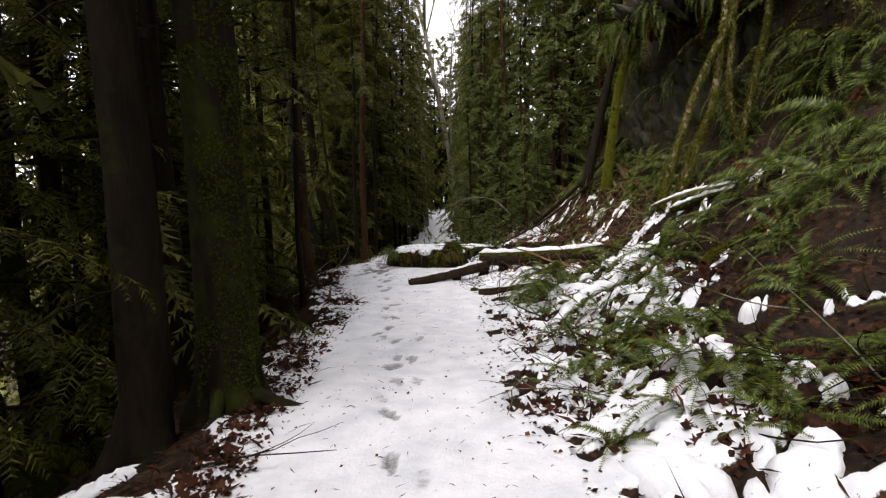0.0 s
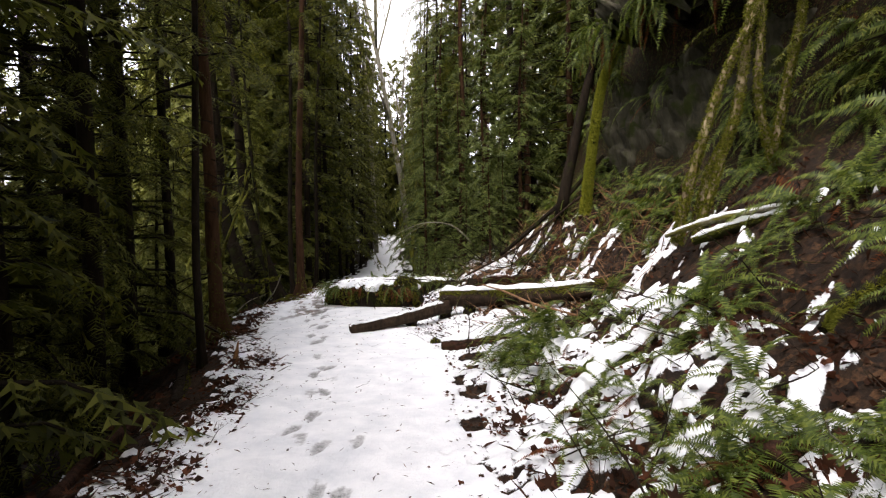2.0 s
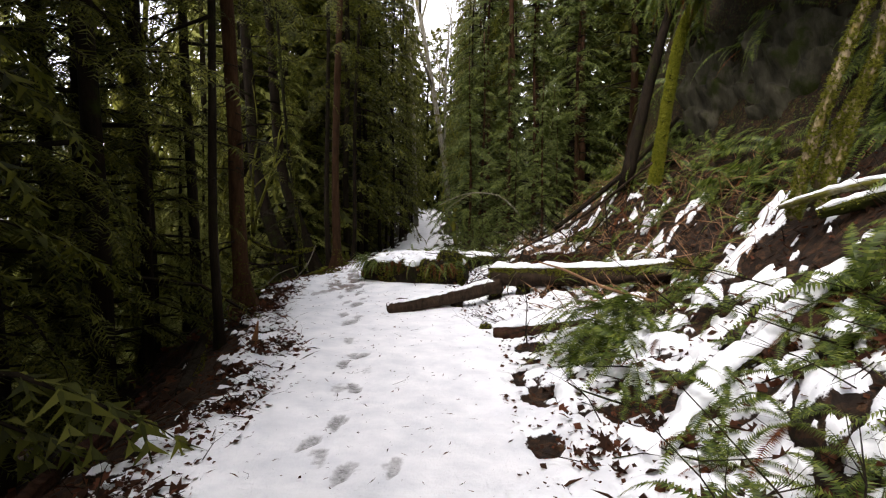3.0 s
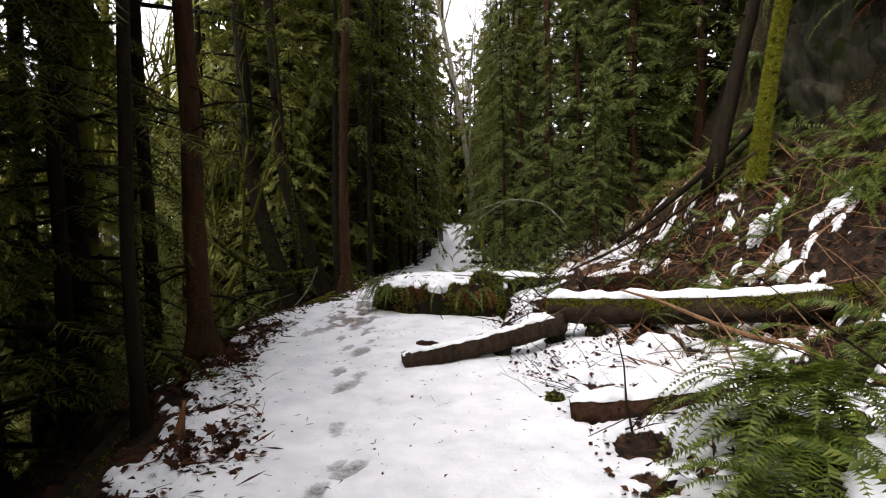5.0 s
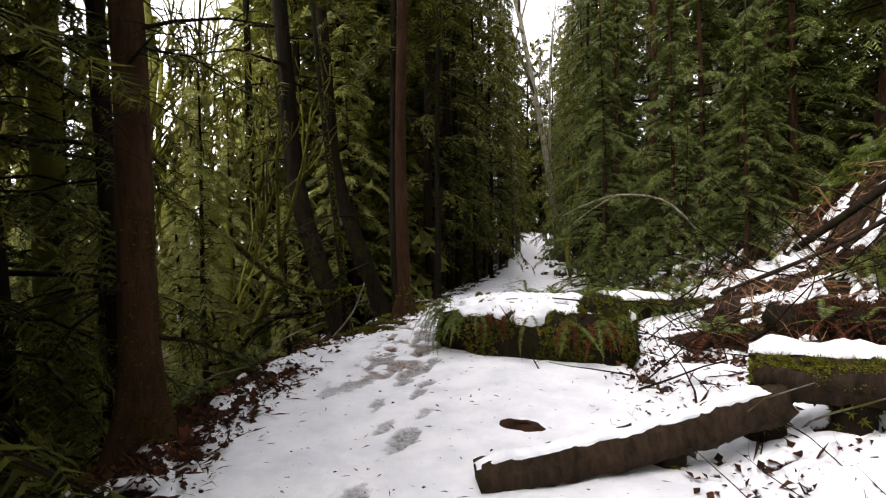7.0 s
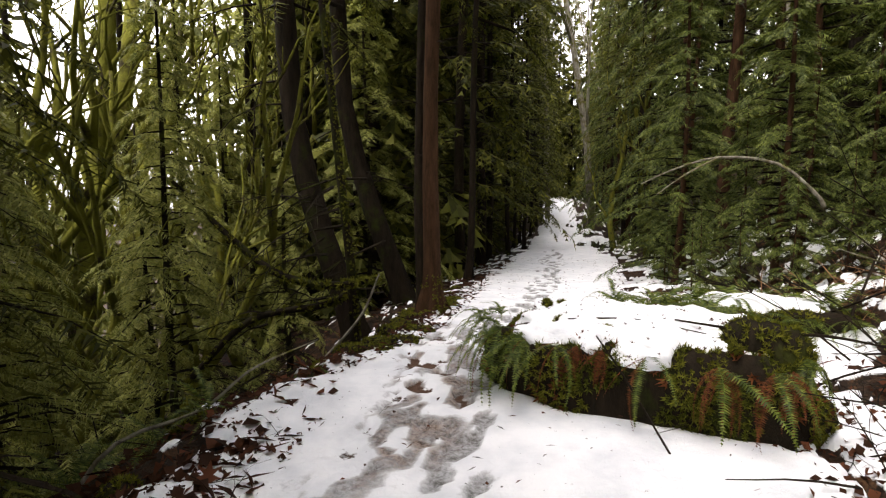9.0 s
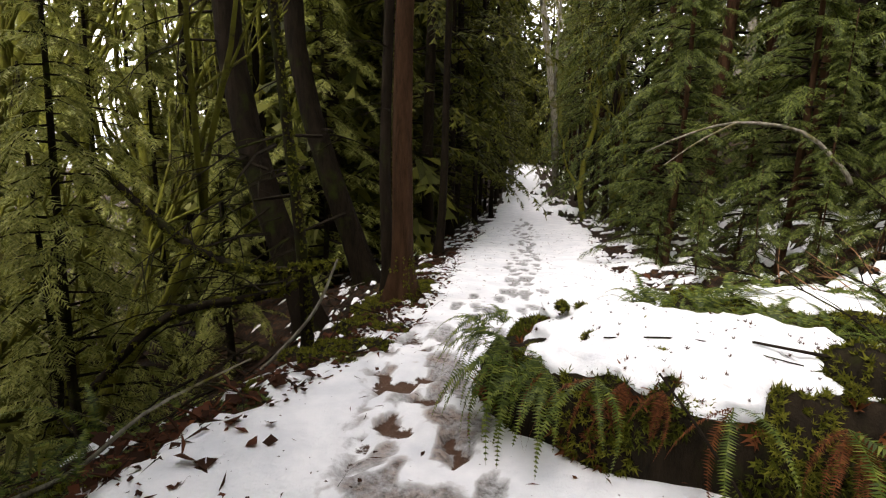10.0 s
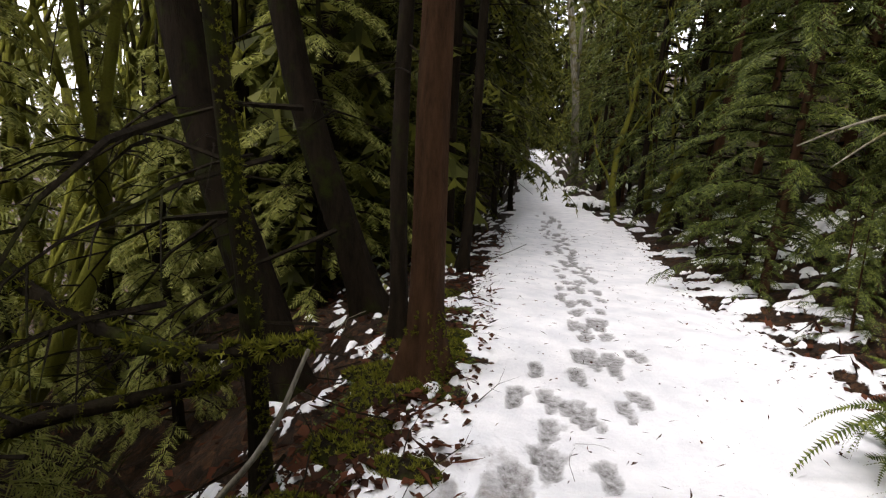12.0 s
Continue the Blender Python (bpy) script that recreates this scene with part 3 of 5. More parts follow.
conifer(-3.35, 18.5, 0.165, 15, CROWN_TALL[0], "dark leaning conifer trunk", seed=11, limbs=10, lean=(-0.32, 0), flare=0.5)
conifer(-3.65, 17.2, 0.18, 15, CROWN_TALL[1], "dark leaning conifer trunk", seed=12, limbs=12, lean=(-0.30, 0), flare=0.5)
conifer(-2.52, 19.8, 0.065, 14, CROWN_TALL[0], "thin dark conifer beside the trail", seed=13, limbs=8, lean=(0.03, 0), limb_len=0.6)

# the row along the trail's downhill edge
rng = random.Random(5)
yy = 21.3
k = 0
while yy < 64:
    x = float(np.interp(yy, LEFT_Y, LEFT_X)) - rng.uniform(0.05, 0.9)
    conifer(x, yy, rng.uniform(0.06, 0.13), 20, CROWN_ROW[k % 2], "dark slim conifer in the row along the trail", seed=50 + k, limbs=LIMB_JOINED[k % 2], group="conifers along the trail", scale=rng.uniform(0.85, 1.1))
    yy += rng.uniform(1.2, 2.2) * (1 + yy / 60)
    k += 1

# hemlocks with low green boughs down the slope
for k, (x, y, s) in enumerate([(-3.9, 3.0, 1.0), (-4.6, 5.2, 1.0), (-4.3, 8.6, 0.9), (-4.0, 10.8, 0.8), (-6.4, 9.4, 1.1), (-6.8, 6.0, 1.1), (-4.6, 24.5, 1.0), (-3.8, 27.0, 0.9), (-4.4, 30.5, 1.0), (-4.0, 35, 1.0)]):
    conifer(x, y, 0.1 * s, 13 * s, (CROWN_NEAR if k < 4 else CROWN_HEMLOCK)[k % 2], "dark green hemlock with low drooping boughs", seed=100 + k, group="hemlocks down the slope", limbs=0, scale=s)
for k, (x, y, s) in enumerate([(-5.0, 15.2, 0.8), (-6.3, 17.2, 1.0), (-5.5, 13.5, 0.8), (-4.75, 17.3, 0.55), (-7.2, 15.0, 1.05), (-4.3, 12.6, 0.6), (-5.6, 11.4, 0.9), (-5.9, 15.9, 0.7), (-6.8, 19.0, 0.9), (-4.5, 20.0, 1.1), (-4.1, 22.2, 1.2)]):
    conifer(x, y, 0.05, 6.6 * s, CROWN_LIT, "young cedar below the trail, its yellow-green lightened as if lit", seed=130 + k, group="young cedars below the trail", scale=s, bark=BARK_MOSSY, flare=0.3)


def far_tree(x, y, k, s, group="far forest"):
    conifer(x, y, 0.16 * s, 19 * s, CROWN_FAR[k % 3], "dark green conifer in the forest around the trail", seed=400 + k, group=group, scale=s)


k = 0
while k < 56:
    y = rng.uniform(-16, 70)
    x = -rng.uniform(7.5, 24)
    if 5 < y < 42:
        if x > -16 or rng.random() < 0.6:
            continue
    far_tree(x, y, k, rng.uniform(0.8, 1.25))
    k += 1
for k in range(27):
    far_tree(rng.uniform(5.0, 18), rng.uniform(22, 70), 100 + k, rng.uniform(0.9, 1.3))
for k, (x, y) in enumerate([(-5.4, 22.5), (-7.0, 25.5), (-5.6, 27.5), (-8.2, 29), (-5.2, 31.5), (-7.2, 34), (-5.0, 37), (-6.4, 40), (-5.0, 43.5), (-8.5, 45), (-5.4, 49), (-6.0, 55), (-7.6, 3.5), (-8.6, 7.5), (-6.2, 4.6), (-7.0, 8.8)]):
    far_tree(x, y, 350 + k, rng.uniform(0.95, 1.2))
for k in range(16):
    conifer(-rng.uniform(9, 18), rng.uniform(8, 27), 0.08, 7.5, CROWN_VALLEY[k % 2], "young conifer in the open valley, its yellow-green lightened as if lit", seed=700 + k, group="young conifers in the valley", scale=rng.uniform(0.4, 0.6))
for k, (x, y) in enumerate([(-10.4, 17.2), (-11.5, 13.5), (-12.0, 16.2), (-13.0, 19.2), (-11.0, 21.5), (-8.0, 24.5), (-9.4, 27.2), (-6.8, 24.0), (-7.6, 28.2), (-6.2, 21.2)]):
    conifer(x, y, 0.14, 14, CROWN_VALLEY[k % 2], "conifer standing in the open valley, its green lightened as if lit", seed=740 + k, group="conifers in the valley", scale=0.95)
stand = random.Random(77)
for k, (x, y) in enumerate([(-8.6, 24.0), (-9.8, 25.6), (-7.7, 22.8), (-10.6, 27.5), (-9.0, 29.0), (-7.2, 20.6)]):
    conifer(x, y, 0.13, 15, CROWN_VALLEY[k % 2], "conifer at the valley's edge, its green lightened as if lit", seed=880 + k, group="conifers in the valley", scale=stand.uniform(0.9, 1.05))
for k, (x, y) in enumerate([(6.5, 20.0), (7.6, 22.4), (8.6, 18.4), (5.8, 24.6), (7.2, 26.5)]):
    far_tree(x, y, 890 + k, stand.uniform(0.8, 1.0))
for k, (x, y) in enumerate([(-5.4, 11.0), (-6.2, 12.2), (-6.1, 10.0)]):
    conifer(x, y, 0.12, 14, CROWN_HEMLOCK[k % 2], "dark green hemlock with low drooping boughs", seed=900 + k, group="hemlocks down the slope", scale=stand.uniform(0.95, 1.15))
for k in range(30):
    y = 21.5 + 1.5 * k * (1 + k / 70)
    far_tree(-stand.uniform(4.4, 7.0) - 0.03 * (y - 20), y, 800 + k, stand.uniform(0.85, 1.1), "forest behind the row")
# unseen trees at the back left, added to keep light off the near trunks
for k in range(7):
    far_tree(-rng.uniform(3.2, 9), rng.uniform(-8, -1.2), 330 + k, rng.uniform(0.9, 1.2), "forest behind the start")
for k in range(11):
    far_tree(rng.uniform(6.8, 13), rng.uniform(-12, 20), 150 + k, rng.uniform(0.8, 1.2))
# more unseen trees on both sides, added to block light from behind
for k in range(7):
    far_tree(rng.choice((-1, 1)) * rng.uniform(2.6, 6), rng.uniform(-14, -1.5), 180 + k, rng.uniform(0.9, 1.2), "forest behind the start")
for k, (x, y) in enumerate([(-2.6, 77), (-1.0, 79), (0.6, 78), (2.0, 76), (3.5, 78), (-3.4, 69), (3.4, 69)]):
    far_tree(x, y, 380 + k, 1.25, "forest across the far end")
for k, (x, y) in enumerate([(-4.6, 10.6), (-5.0, 8.0), (-5.7, 12.6), (-3.9, 9.6), (-4.4, 11.6)]):
    conifer(x, y, 0.13, 13, CROWN_NEAR[k % 2], "dark green hemlock with low drooping boughs", seed=395 + k, group="hemlocks down the slope", scale=(1.1, 1.0, 1.0, 1.2, 1.2)[k])
for k, (x, y) in enumerate([(3.4, 27.6), (3.3, 33.4), (3.0, 38.5), (2.9, 45.5), (2.8, 53), (2.9, 62)]):
    conifer(x, y, 0.08, 14, CROWN_ROW[k % 2], "slim green conifer on the uphill edge of the trail", seed=390 + k, group="conifers on the uphill edge")
for k, (x, y) in enumerate([(1.9, 26.5), (1.75, 30.2), (1.9, 35), (1.9, 40.5), (2.0, 47), (2.2, 55)]):
    conifer(x, y, 0.09, 19, CROWN_TALL[k % 2], "tall conifer with boughs hanging over the trail", seed=420 + k, group="conifers over the trail")
for k in range(22):
    far_tree(-4.2 + 0.4 * k + stand.uniform(-0.3, 0.3), 79 + stand.uniform(0, 7), 840 + k, stand.uniform(0.55, 0.8), "forest across the far end")
for k in range(12):
    far_tree(rng.uniform(-9, 9), rng.uniform(78, 92), 200 + k, rng.uniform(0.8, 1.1), "forest across the far end")

for k, (x, y, s) in enumerate([(-8.4, 16.0, 0.5), (-9.6, 17.2, 0.62), (-7.6, 14.9, 0.42)]):
    conifer(x, y, 0.09, 14 * s, CROWN_VALLEY[k % 2], "young conifer in the open valley, its yellow-green lightened as if lit", seed=760 + k, group="young conifers in the valley", scale=s)

# cedars and saplings on the uphill side
CEDARS = [(0.95, 19.6, 0.9), (1.9, 18.2, 0.85), (1.5, 21.6, 1.1), (2.9, 20.0, 1.2), (3.6, 17.6, 1.1), (2.5, 16.4, 0.6), (2.0, 17.7, 0.42), (3.0, 17.0, 0.5), (1.7, 19.0, 0.4), (3.2, 18.6, 0.6)]
for k, (x, y, s) in enumerate(CEDARS):
    conifer(x, y, 0.06 * s, 6.6 * s, CROWN_CEDAR[k % 2], "young green cedar with drooping sprays", seed=200 + k, group="young cedars on the uphill side", scale=s, bark=BARK_RED, flare=0.3)
for k, (x, y, s) in enumerate([(0.75, 17.6, 0.16), (1.0, 18.3, 0.2), (0.7, 19.1, 0.17), (0.95, 20.2, 0.22), (1.1, 21.3, 0.24), (1.2, 17.2, 0.2), (1.6, 16.9, 0.22), (1.15, 22.6, 0.26), (1.3, 24.2, 0.3), (2.1, 16.8, 0.24)]):
    conifer(x, y, 0.012, 6.5 * s, CROWN_SEEDLING[k % 2], "low dark cedar seedling at the trail edge", seed=270 + k, group="cedar seedlings at the trail edge", scale=s, bark=BARK_RED, flare=0.2)
for k, (x, y, s) in enumerate([(2.0, 25.0, 1.6), (2.9, 28, 1.8), (2.2, 31.5, 1.9), (3.6, 23.6, 1.8), (2.2, 36, 2.0), (4.6, 21.0, 1.8), (2.3, 42, 2.2), (3.6, 33, 2.1), (2.4, 49, 2.2), (5.2, 18.2, 1.6), (2.8, 57, 2.2), (5.4, 26, 2.0), (5.9, 16.2, 1.3), (6.4, 11.5, 1.2), (6.0, 7.4, 1.1)]):
    conifer(x, y, 0.07 * s, 7 * s, CROWN_CEDAR_FAR[k % 2], "green cedar with drooping sprays", seed=240 + k, group="cedars on the uphill side", scale=s, bark=BARK_RED, flare=0.3)
# saplings added to cover and shade the bright soil, for a dark recess
for k, (x, y, s) in enumerate([(5.5, 10.2, 0.5), (5.7, 12.8, 0.55), (5.3, 7.8, 0.5), (5.7, 14.9, 0.5)]):
    conifer(x, y, 0.08 * s, 12 * s, CROWN_HEMLOCK[k % 2], "dark hemlock sapling added to shade the rock shelf", seed=440 + k, scale=s, group="hemlock saplings on the shelf")
conifer(2.58, 23.0, 0.14, 16, CROWN_TALL[0], "red-brown conifer trunk among cedars", seed=230, bark=BARK_RED, limbs=8)
conifer(4.8, 22.6, 0.19, 17, CROWN_TALL[1], "dark conifer on the uphill slope", seed=231, limbs=10, lean=(-0.05, 0))


def bare_tree_meshes(seed, height, radius, material, spread=0.5, levels=3, bend=0.15):
    """Trunk and main limbs (each with its own forks) of a leafless tree."""
    r = random.Random(seed)
    groups = []

    def grow(p, d, length, rad, level, out):
        pts = [p]
        for _ in range(4):
            d = (d + Vector((r.gauss(0, bend), r.gauss(0, bend), r.gauss(0.05, bend * 0.6)))).normalized()
            pts.append(pts[-1] + d * length / 4)
        out.append(tube(pts, np.linspace(rad, rad * 0.5, 5), 8 if level == 0 else 4, 0.15, r.randint(0, 999)))
        if level >= levels:
            return
        for _ in range(r.randint(4, 6) if level == 0 else r.randint(2, 4)):
            nd = (d + Vector((r.uniform(-1, 1), r.uniform(-1, 1), r.uniform(-0.1, 0.6))) * (spread + 0.35)).normalized()
            branch = out
            if level == 0:
                branch = []
                groups.append(branch)
            grow(pts[r.randint(1 if level == 0 else 2, 4)], nd, length * r.uniform(0.35, 0.6), rad * 0.45, level + 1, branch)

    stem = []
    grow(Vector((0, 0, -0.4)), Vector((0, 0, 1)), height, radius, 0, stem)
    return mesh_from("trunk", *join(stem), material), [mesh_from("limb", *join(g), material) for g in groups]


ALDERS = [bare_tree_meshes(60 + k, 8, 0.2, BARK_ALDER) for k in range(3)]
FAR_ALDERS = [bare_tree_meshes(70 + k, 20, 0.22, BARK_PALE, 0.25, 3, 0.05) for k in range(2)]


def bare_tree(x, y, meshes, seed, label, group, scale=1.0, lean=(0, 0)):
    ob = thing("bare_tree", pose(x, y, floor_at(x, y), lean[0], lean[1], seed * 61), label, "tree", group)
    part("trunk", meshes[0], ob, Matrix.Scale(scale, 4))
    for me in meshes[1]:
        part("limb", me, ob, Matrix.Scale(scale, 4))
    return ob


for k in range(15):
    y = rng.uniform(15, 32)
    x = -rng.uniform(7.5, 17)
    bare_tree(x, y, ALDERS[k % 3], k, "leafless alder thick with yellow-green moss", "mossy alders down the slope", rng.uniform(0.8, 1.4), (rng.uniform(-8, 8), rng.uniform(-8, 8)))
for k, (x, y, s) in enumerate([(-8.84, 18.29, 1.15), (-10.44, 19.09, 1.2)]):
    bare_tree(x, y, ALDERS[k], 90 + k, "thick leafless alder wrapped in yellow-green moss", "mossy alders down the slope", s)
for k in range(16):
    bare_tree(-rng.uniform(5.8, 9.5), rng.uniform(14.6, 22), ALDERS[k % 3], 40 + k, "slender leafless maple covered in yellow-green moss", "mossy maples below the trail", rng.uniform(0.4, 0.65), (rng.uniform(-10, 10), rng.uniform(-10, 10)))
for k, (x, y, s) in enumerate([(1.15, 30.6, 0.6), (1.75, 27.6, 0.7), (2.2, 31, 0.7)]):
    bare_tree(x, y, ALDERS[k], 60 + k, "yellow mossy alder stem beside the trail", "mossy alders on the uphill edge", s)
for k, (x, y) in enumerate([(-1.6, 52), (1.3, 46), (7.5, 44), (5.0, 50), (9.5, 40), (3.2, 60)]):
    bare_tree(x, y, FAR_ALDERS[k % 2], k, "tall pale leafless tree behind the cedars", "tall bare trees", rng.uniform(0.9, 1.2), (0, -4))

# ---- logs, stump and wood ----


def log(name, points, radii, label, material, snow=None, seed=0, sides=14, snow_arc=(0.75, 2.5), depth=0.05, moss=None):
    pts = spline(points, 18)
    o = pts[0].copy()
    rad = np.interp(np.linspace(0, 1, 18), np.linspace(0, 1, len(radii)), radii)
    ob = thing(name, Matrix.Translation(o), label, "log")
    fine_pts = spline(pts - o, 44)
    fine_rad = np.interp(np.linspace(0, 1, 44), np.linspace(0, 1, 18), rad)
    rs = np.random.RandomState(seed + 40).uniform(0, 6, 4)

    def ridges(s, ang):
        knots = 0.10 * np.sin(3 * ang + rs[0] + 2 * s) + 0.06 * np.sin(7 * ang + rs[1] + 5 * s) + 0.05 * np.sin(11 * ang + rs[2]) + 0.05 * np.sin(26 * s + rs[3] + 2 * ang)
        return 1 + knots - 0.25 * np.clip((0.03 - np.minimum(s, 1 - s)) / 0.03, 0, 1) * (0.5 + 0.5 * np.sin(5 * ang + rs[1]))

    v, f = tube(fine_pts, fine_rad, sides + 10, 0.13, seed, ridges)
    part("wood", mesh_from("wood", v, f, material), ob)
    if snow:
        a, b = int(snow[0] * 17), int(snow[1] * 17) + 1
        fine = spline(pts[a:b] - o, 50)
        fr = np.interp(np.linspace(0, 1, 50), np.linspace(0, 1, b - a), rad[a:b])
        rn = np.random.RandomState(seed + 3)
        wob = np.clip(np.convolve(rn.rand(60), np.ones(4) / 4, "same")[:50] * 1.8 - 0.45, 0.02, 1.2)
        taper = np.minimum(1, np.minimum(np.arange(50), 49 - np.arange(50)) / 3 + 0.05)

        def lobes(s, ang):
            t = (ang - snow_arc[0]) / (snow_arc[1] - snow_arc[0])
            return 0.96 + (depth / fr[:, None]) * (np.sin(np.clip(t, 0, 1) * math.pi) ** 0.45) * (0.55 + 0.9 * wob[:, None]) * taper[:, None]

        v, f = tube(fine, fr, 13, 0.03, seed, lobes, snow_arc)
        v = v + np.array([noise.noise_vector(Vector(q) * 14 + Vector((seed, 0, 0))) for q in v]) * np.array([0.018, 0.018, 0.010])
        part("snow_cover", mesh_from("snow_cover", v, f, SNOW), ob, label="lumpy white snow")
    if moss:
        part("moss", moss_on_tube(pts - o, rad, moss * 2.2, seed, -0.1, 1.25, 0.022), ob, label="yellow-green moss tufts", kind="stuff")
    return ob


def tuft_template():
    v, f = [], []
    for k in range(6):
        a = k * 1.05 + 0.3 * (k % 2)
        c, s, h = math.cos(a), math.sin(a), 0.5 + 0.5 * (k % 3) / 2
        v += [(-0.22 * s, 0.22 * c, -0.1), (0.22 * s, -0.22 * c, -0.1), (0.9 * c, 0.9 * s, h)]
        f.append((3 * k, 3 * k + 1, 3 * k + 2))
    return np.array(v), f


TUFT = tuft_template()


def moss_on_tube(pts, rad, density, seed, lo=-0.6, hi=2.4, size=0.03, material=MOSS):
    rn = random.Random(seed)
    mats = []
    seg = np.linalg.norm(np.diff(pts, axis=0), axis=1).sum()
    for _ in range(int(density * seg)):
        s = rn.random() * (len(pts) - 1.001)
        i = int(s)
        p = pts[i] + (pts[i + 1] - pts[i]) * (s - i)
        t = Vector(pts[i + 1] - pts[i]).normalized()
        side = t.cross(Vector((0, 0, 1))).normalized()
        up = side.cross(t)
        a = rn.uniform(lo, hi)
        nrm = side * math.cos(a) + up * math.sin(a)
        m = nrm.to_track_quat("Z", "Y").to_matrix().to_4x4() @ pose(0, 0, 0, 0, 0, rn.uniform(0, 360)) @ Matrix.Scale(size * rn.uniform(0.6, 1.5), 4)
        m.translation = Vector(p) + nrm * rad[i] * 0.93
        mats.append(m)
    return soup("moss", TUFT, mats, material)


log("fallen_log", [(0.79, 11.58, 0.07), (1.6, 11.3, 0.11), (2.9, 10.85, 0.24), (3.9, 10.5, 0.5)], [0.155, 0.16, 0.15, 0.13], "dark fallen log with mossy flank under thick snow", BARK_LOG, (0.02, 0.8), 1, moss=200, snow_arc=(0.95, 2.3), depth=0.045)
log("fallen_log", [(-0.72, 10.85, -0.32), (0.1, 11.1, -0.2), (0.9, 11.42, -0.05)], [0.085, 0.095, 0.105], "dark broken log propped over the trail edge under snow", BARK_LOG, (0.04, 0.97), 2, depth=0.03, snow_arc=(1.05, 2.2))
log("rotten_log", [(0.62, 9.62, -0.33), (1.1, 9.55, -0.29), (1.9, 9.6, -0.2)], [0.11, 0.125, 0.125], "rotten red-brown log with snow on top", BARK_ROT, (0.05, 0.95), 3, depth=0.05, snow_arc=(1.1, 2.9))
log("snowy_log", [(1.25, 6.5, -0.32), (1.6, 6.75, -0.03), (2.0, 7.1, 0.12), (2.46, 7.35, 0.24), (3.1, 7.5, 0.80)], [0.05, 0.07, 0.065, 0.07, 0.08], "fallen branch log buried in snow on the bank", BARK_MOSSY, (0.0, 1.0), 4, depth=0.07, snow_arc=(0.45, 2.7), moss=60)
log("broken_log", [(1.08, 5.95, -0.30), (1.45, 6.15, -0.20), (1.95, 6.4, -0.08)], [0.055, 0.065, 0.06], "short dark broken log on the bank", BARK_ROT, None, 5)
log("fallen_pole", [(3.4, 8.9, 1.2), (3.86, 8.4, 1.43), (4.57, 7.4, 1.63), (5.1, 6.7, 1.8)], [0.025, 0.035, 0.04, 0.04], "thin pale pole with snow lying across the ferns", BARK_PALE, (0.05, 0.95), 7, depth=0.025)
log("fallen_pole", [(3.6, 8.6, 1.15), (4.07, 8.0, 1.40), (4.57, 7.4, 1.48), (5.0, 6.9, 1.55)], [0.05, 0.06, 0.07, 0.07], "dark mossy log with snow across the ferns", BARK_MOSSY, (0.05, 0.95), 17, depth=0.04, moss=60)
log("fallen_pole", [(2.6, 5.4, 0.75), (2.83, 5.5, 0.88), (4.04, 5.9, 1.36), (4.8, 6.2, 1.7)], [0.03, 0.035, 0.04, 0.045], "thin mossy pole lying on the bank", BARK_MOSSY, None, 6, moss=160)
log("fallen_log", [(-2.3, 8.2, -0.55), (-2.9, 10.0, -0.7), (-3.6, 12.2, -0.75)], [0.1, 0.12, 0.12], "dark mossy log below the trail edge", BARK_DARK, None, 8, moss=60)
log("fallen_log", [(-1.9, 3.4, -0.28), (-2.6, 3.1, -0.55), (-3.6, 2.7, -0.9)], [0.09, 0.1, 0.1], "dark log with a little snow below the trail", BARK_DARK, (0.1, 0.6), 9, depth=0.03)
log("fallen_log", [(-2.22, 5.9, -0.36), (-2.4, 6.8, -0.42), (-2.5, 7.9, -0.5)], [0.05, 0.055, 0.04], "thin rotten brown log along the downhill edge", BARK_ROT, None, 10)


def lump(profile, a, b, power, seed, noise_amp, around=56, edge=None):
    """Verts and triangles of a lumpy mound: profile rows (share of radius, height)."""
    rn = random.Random(seed)
    off = rn.uniform(0, 50)
    v, f = [], []
    for i, (r, z) in enumerate(profile):
        for j in range(around):
            t = 2 * math.pi * j / around
            c, s = math.cos(t), math.sin(t)
            q = (abs(c) ** power + abs(s) ** power) ** (-1 / power)
            e = edge(t) if edge else 1.0
            x, y = a * q * c * r * e, b * q * s * r * e
            nz = noise.fractal(Vector((x * 3.2 + off, y * 3.2, z * 3.2)), 1.0, 2.0, 4) * noise_amp
            k = min(1, r * 3)
            v.append((x + nz * c * k, y + nz * s * k, z + nz * 0.7))
    n = len(profile)
    for i in range(n - 1):
        for j in range(around):
            p, q = i * around + j, i * around + (j + 1) % around
            f += [(p, p + around, q + around), (p, q + around, q)]
    return np.array(v), np.array(f)


def moss_on_mesh(v, f, count, seed, size, keep, material=MOSS):
    rn = np.random.RandomState(seed)
    v, f = np.asarray(v), np.asarray(f)
    a, b, c = v[f[:, 0]], v[f[:, 1]], v[f[:, 2]]
    cr = np.cross(b - a, c - a)
    area = np.linalg.norm(cr, axis=1)
    nrm = cr / (area[:, None] + 1e-9)
    pick = rn.choice(len(f), count, p=area / area.sum())
    mats = []
    for i in pick:
        u, w = rn.rand(2)
        if u + w > 1:
            u, w = 1 - u, 1 - w
        p = a[i] + (b[i] - a[i]) * u + (c[i] - a[i]) * w
        if not keep(p, nrm[i]):
            continue
        m = Vector(nrm[i]).to_track_quat("Z", "Y").to_matrix().to_4x4() @ pose(0, 0, 0, 0, 0, rn.uniform(0, 360)) @ Matrix.Scale(size * rn.uniform(0.6, 1.6), 4)
        m.translation = Vector(p)
        mats.append(m)
    return soup("moss", TUFT, mats, material)


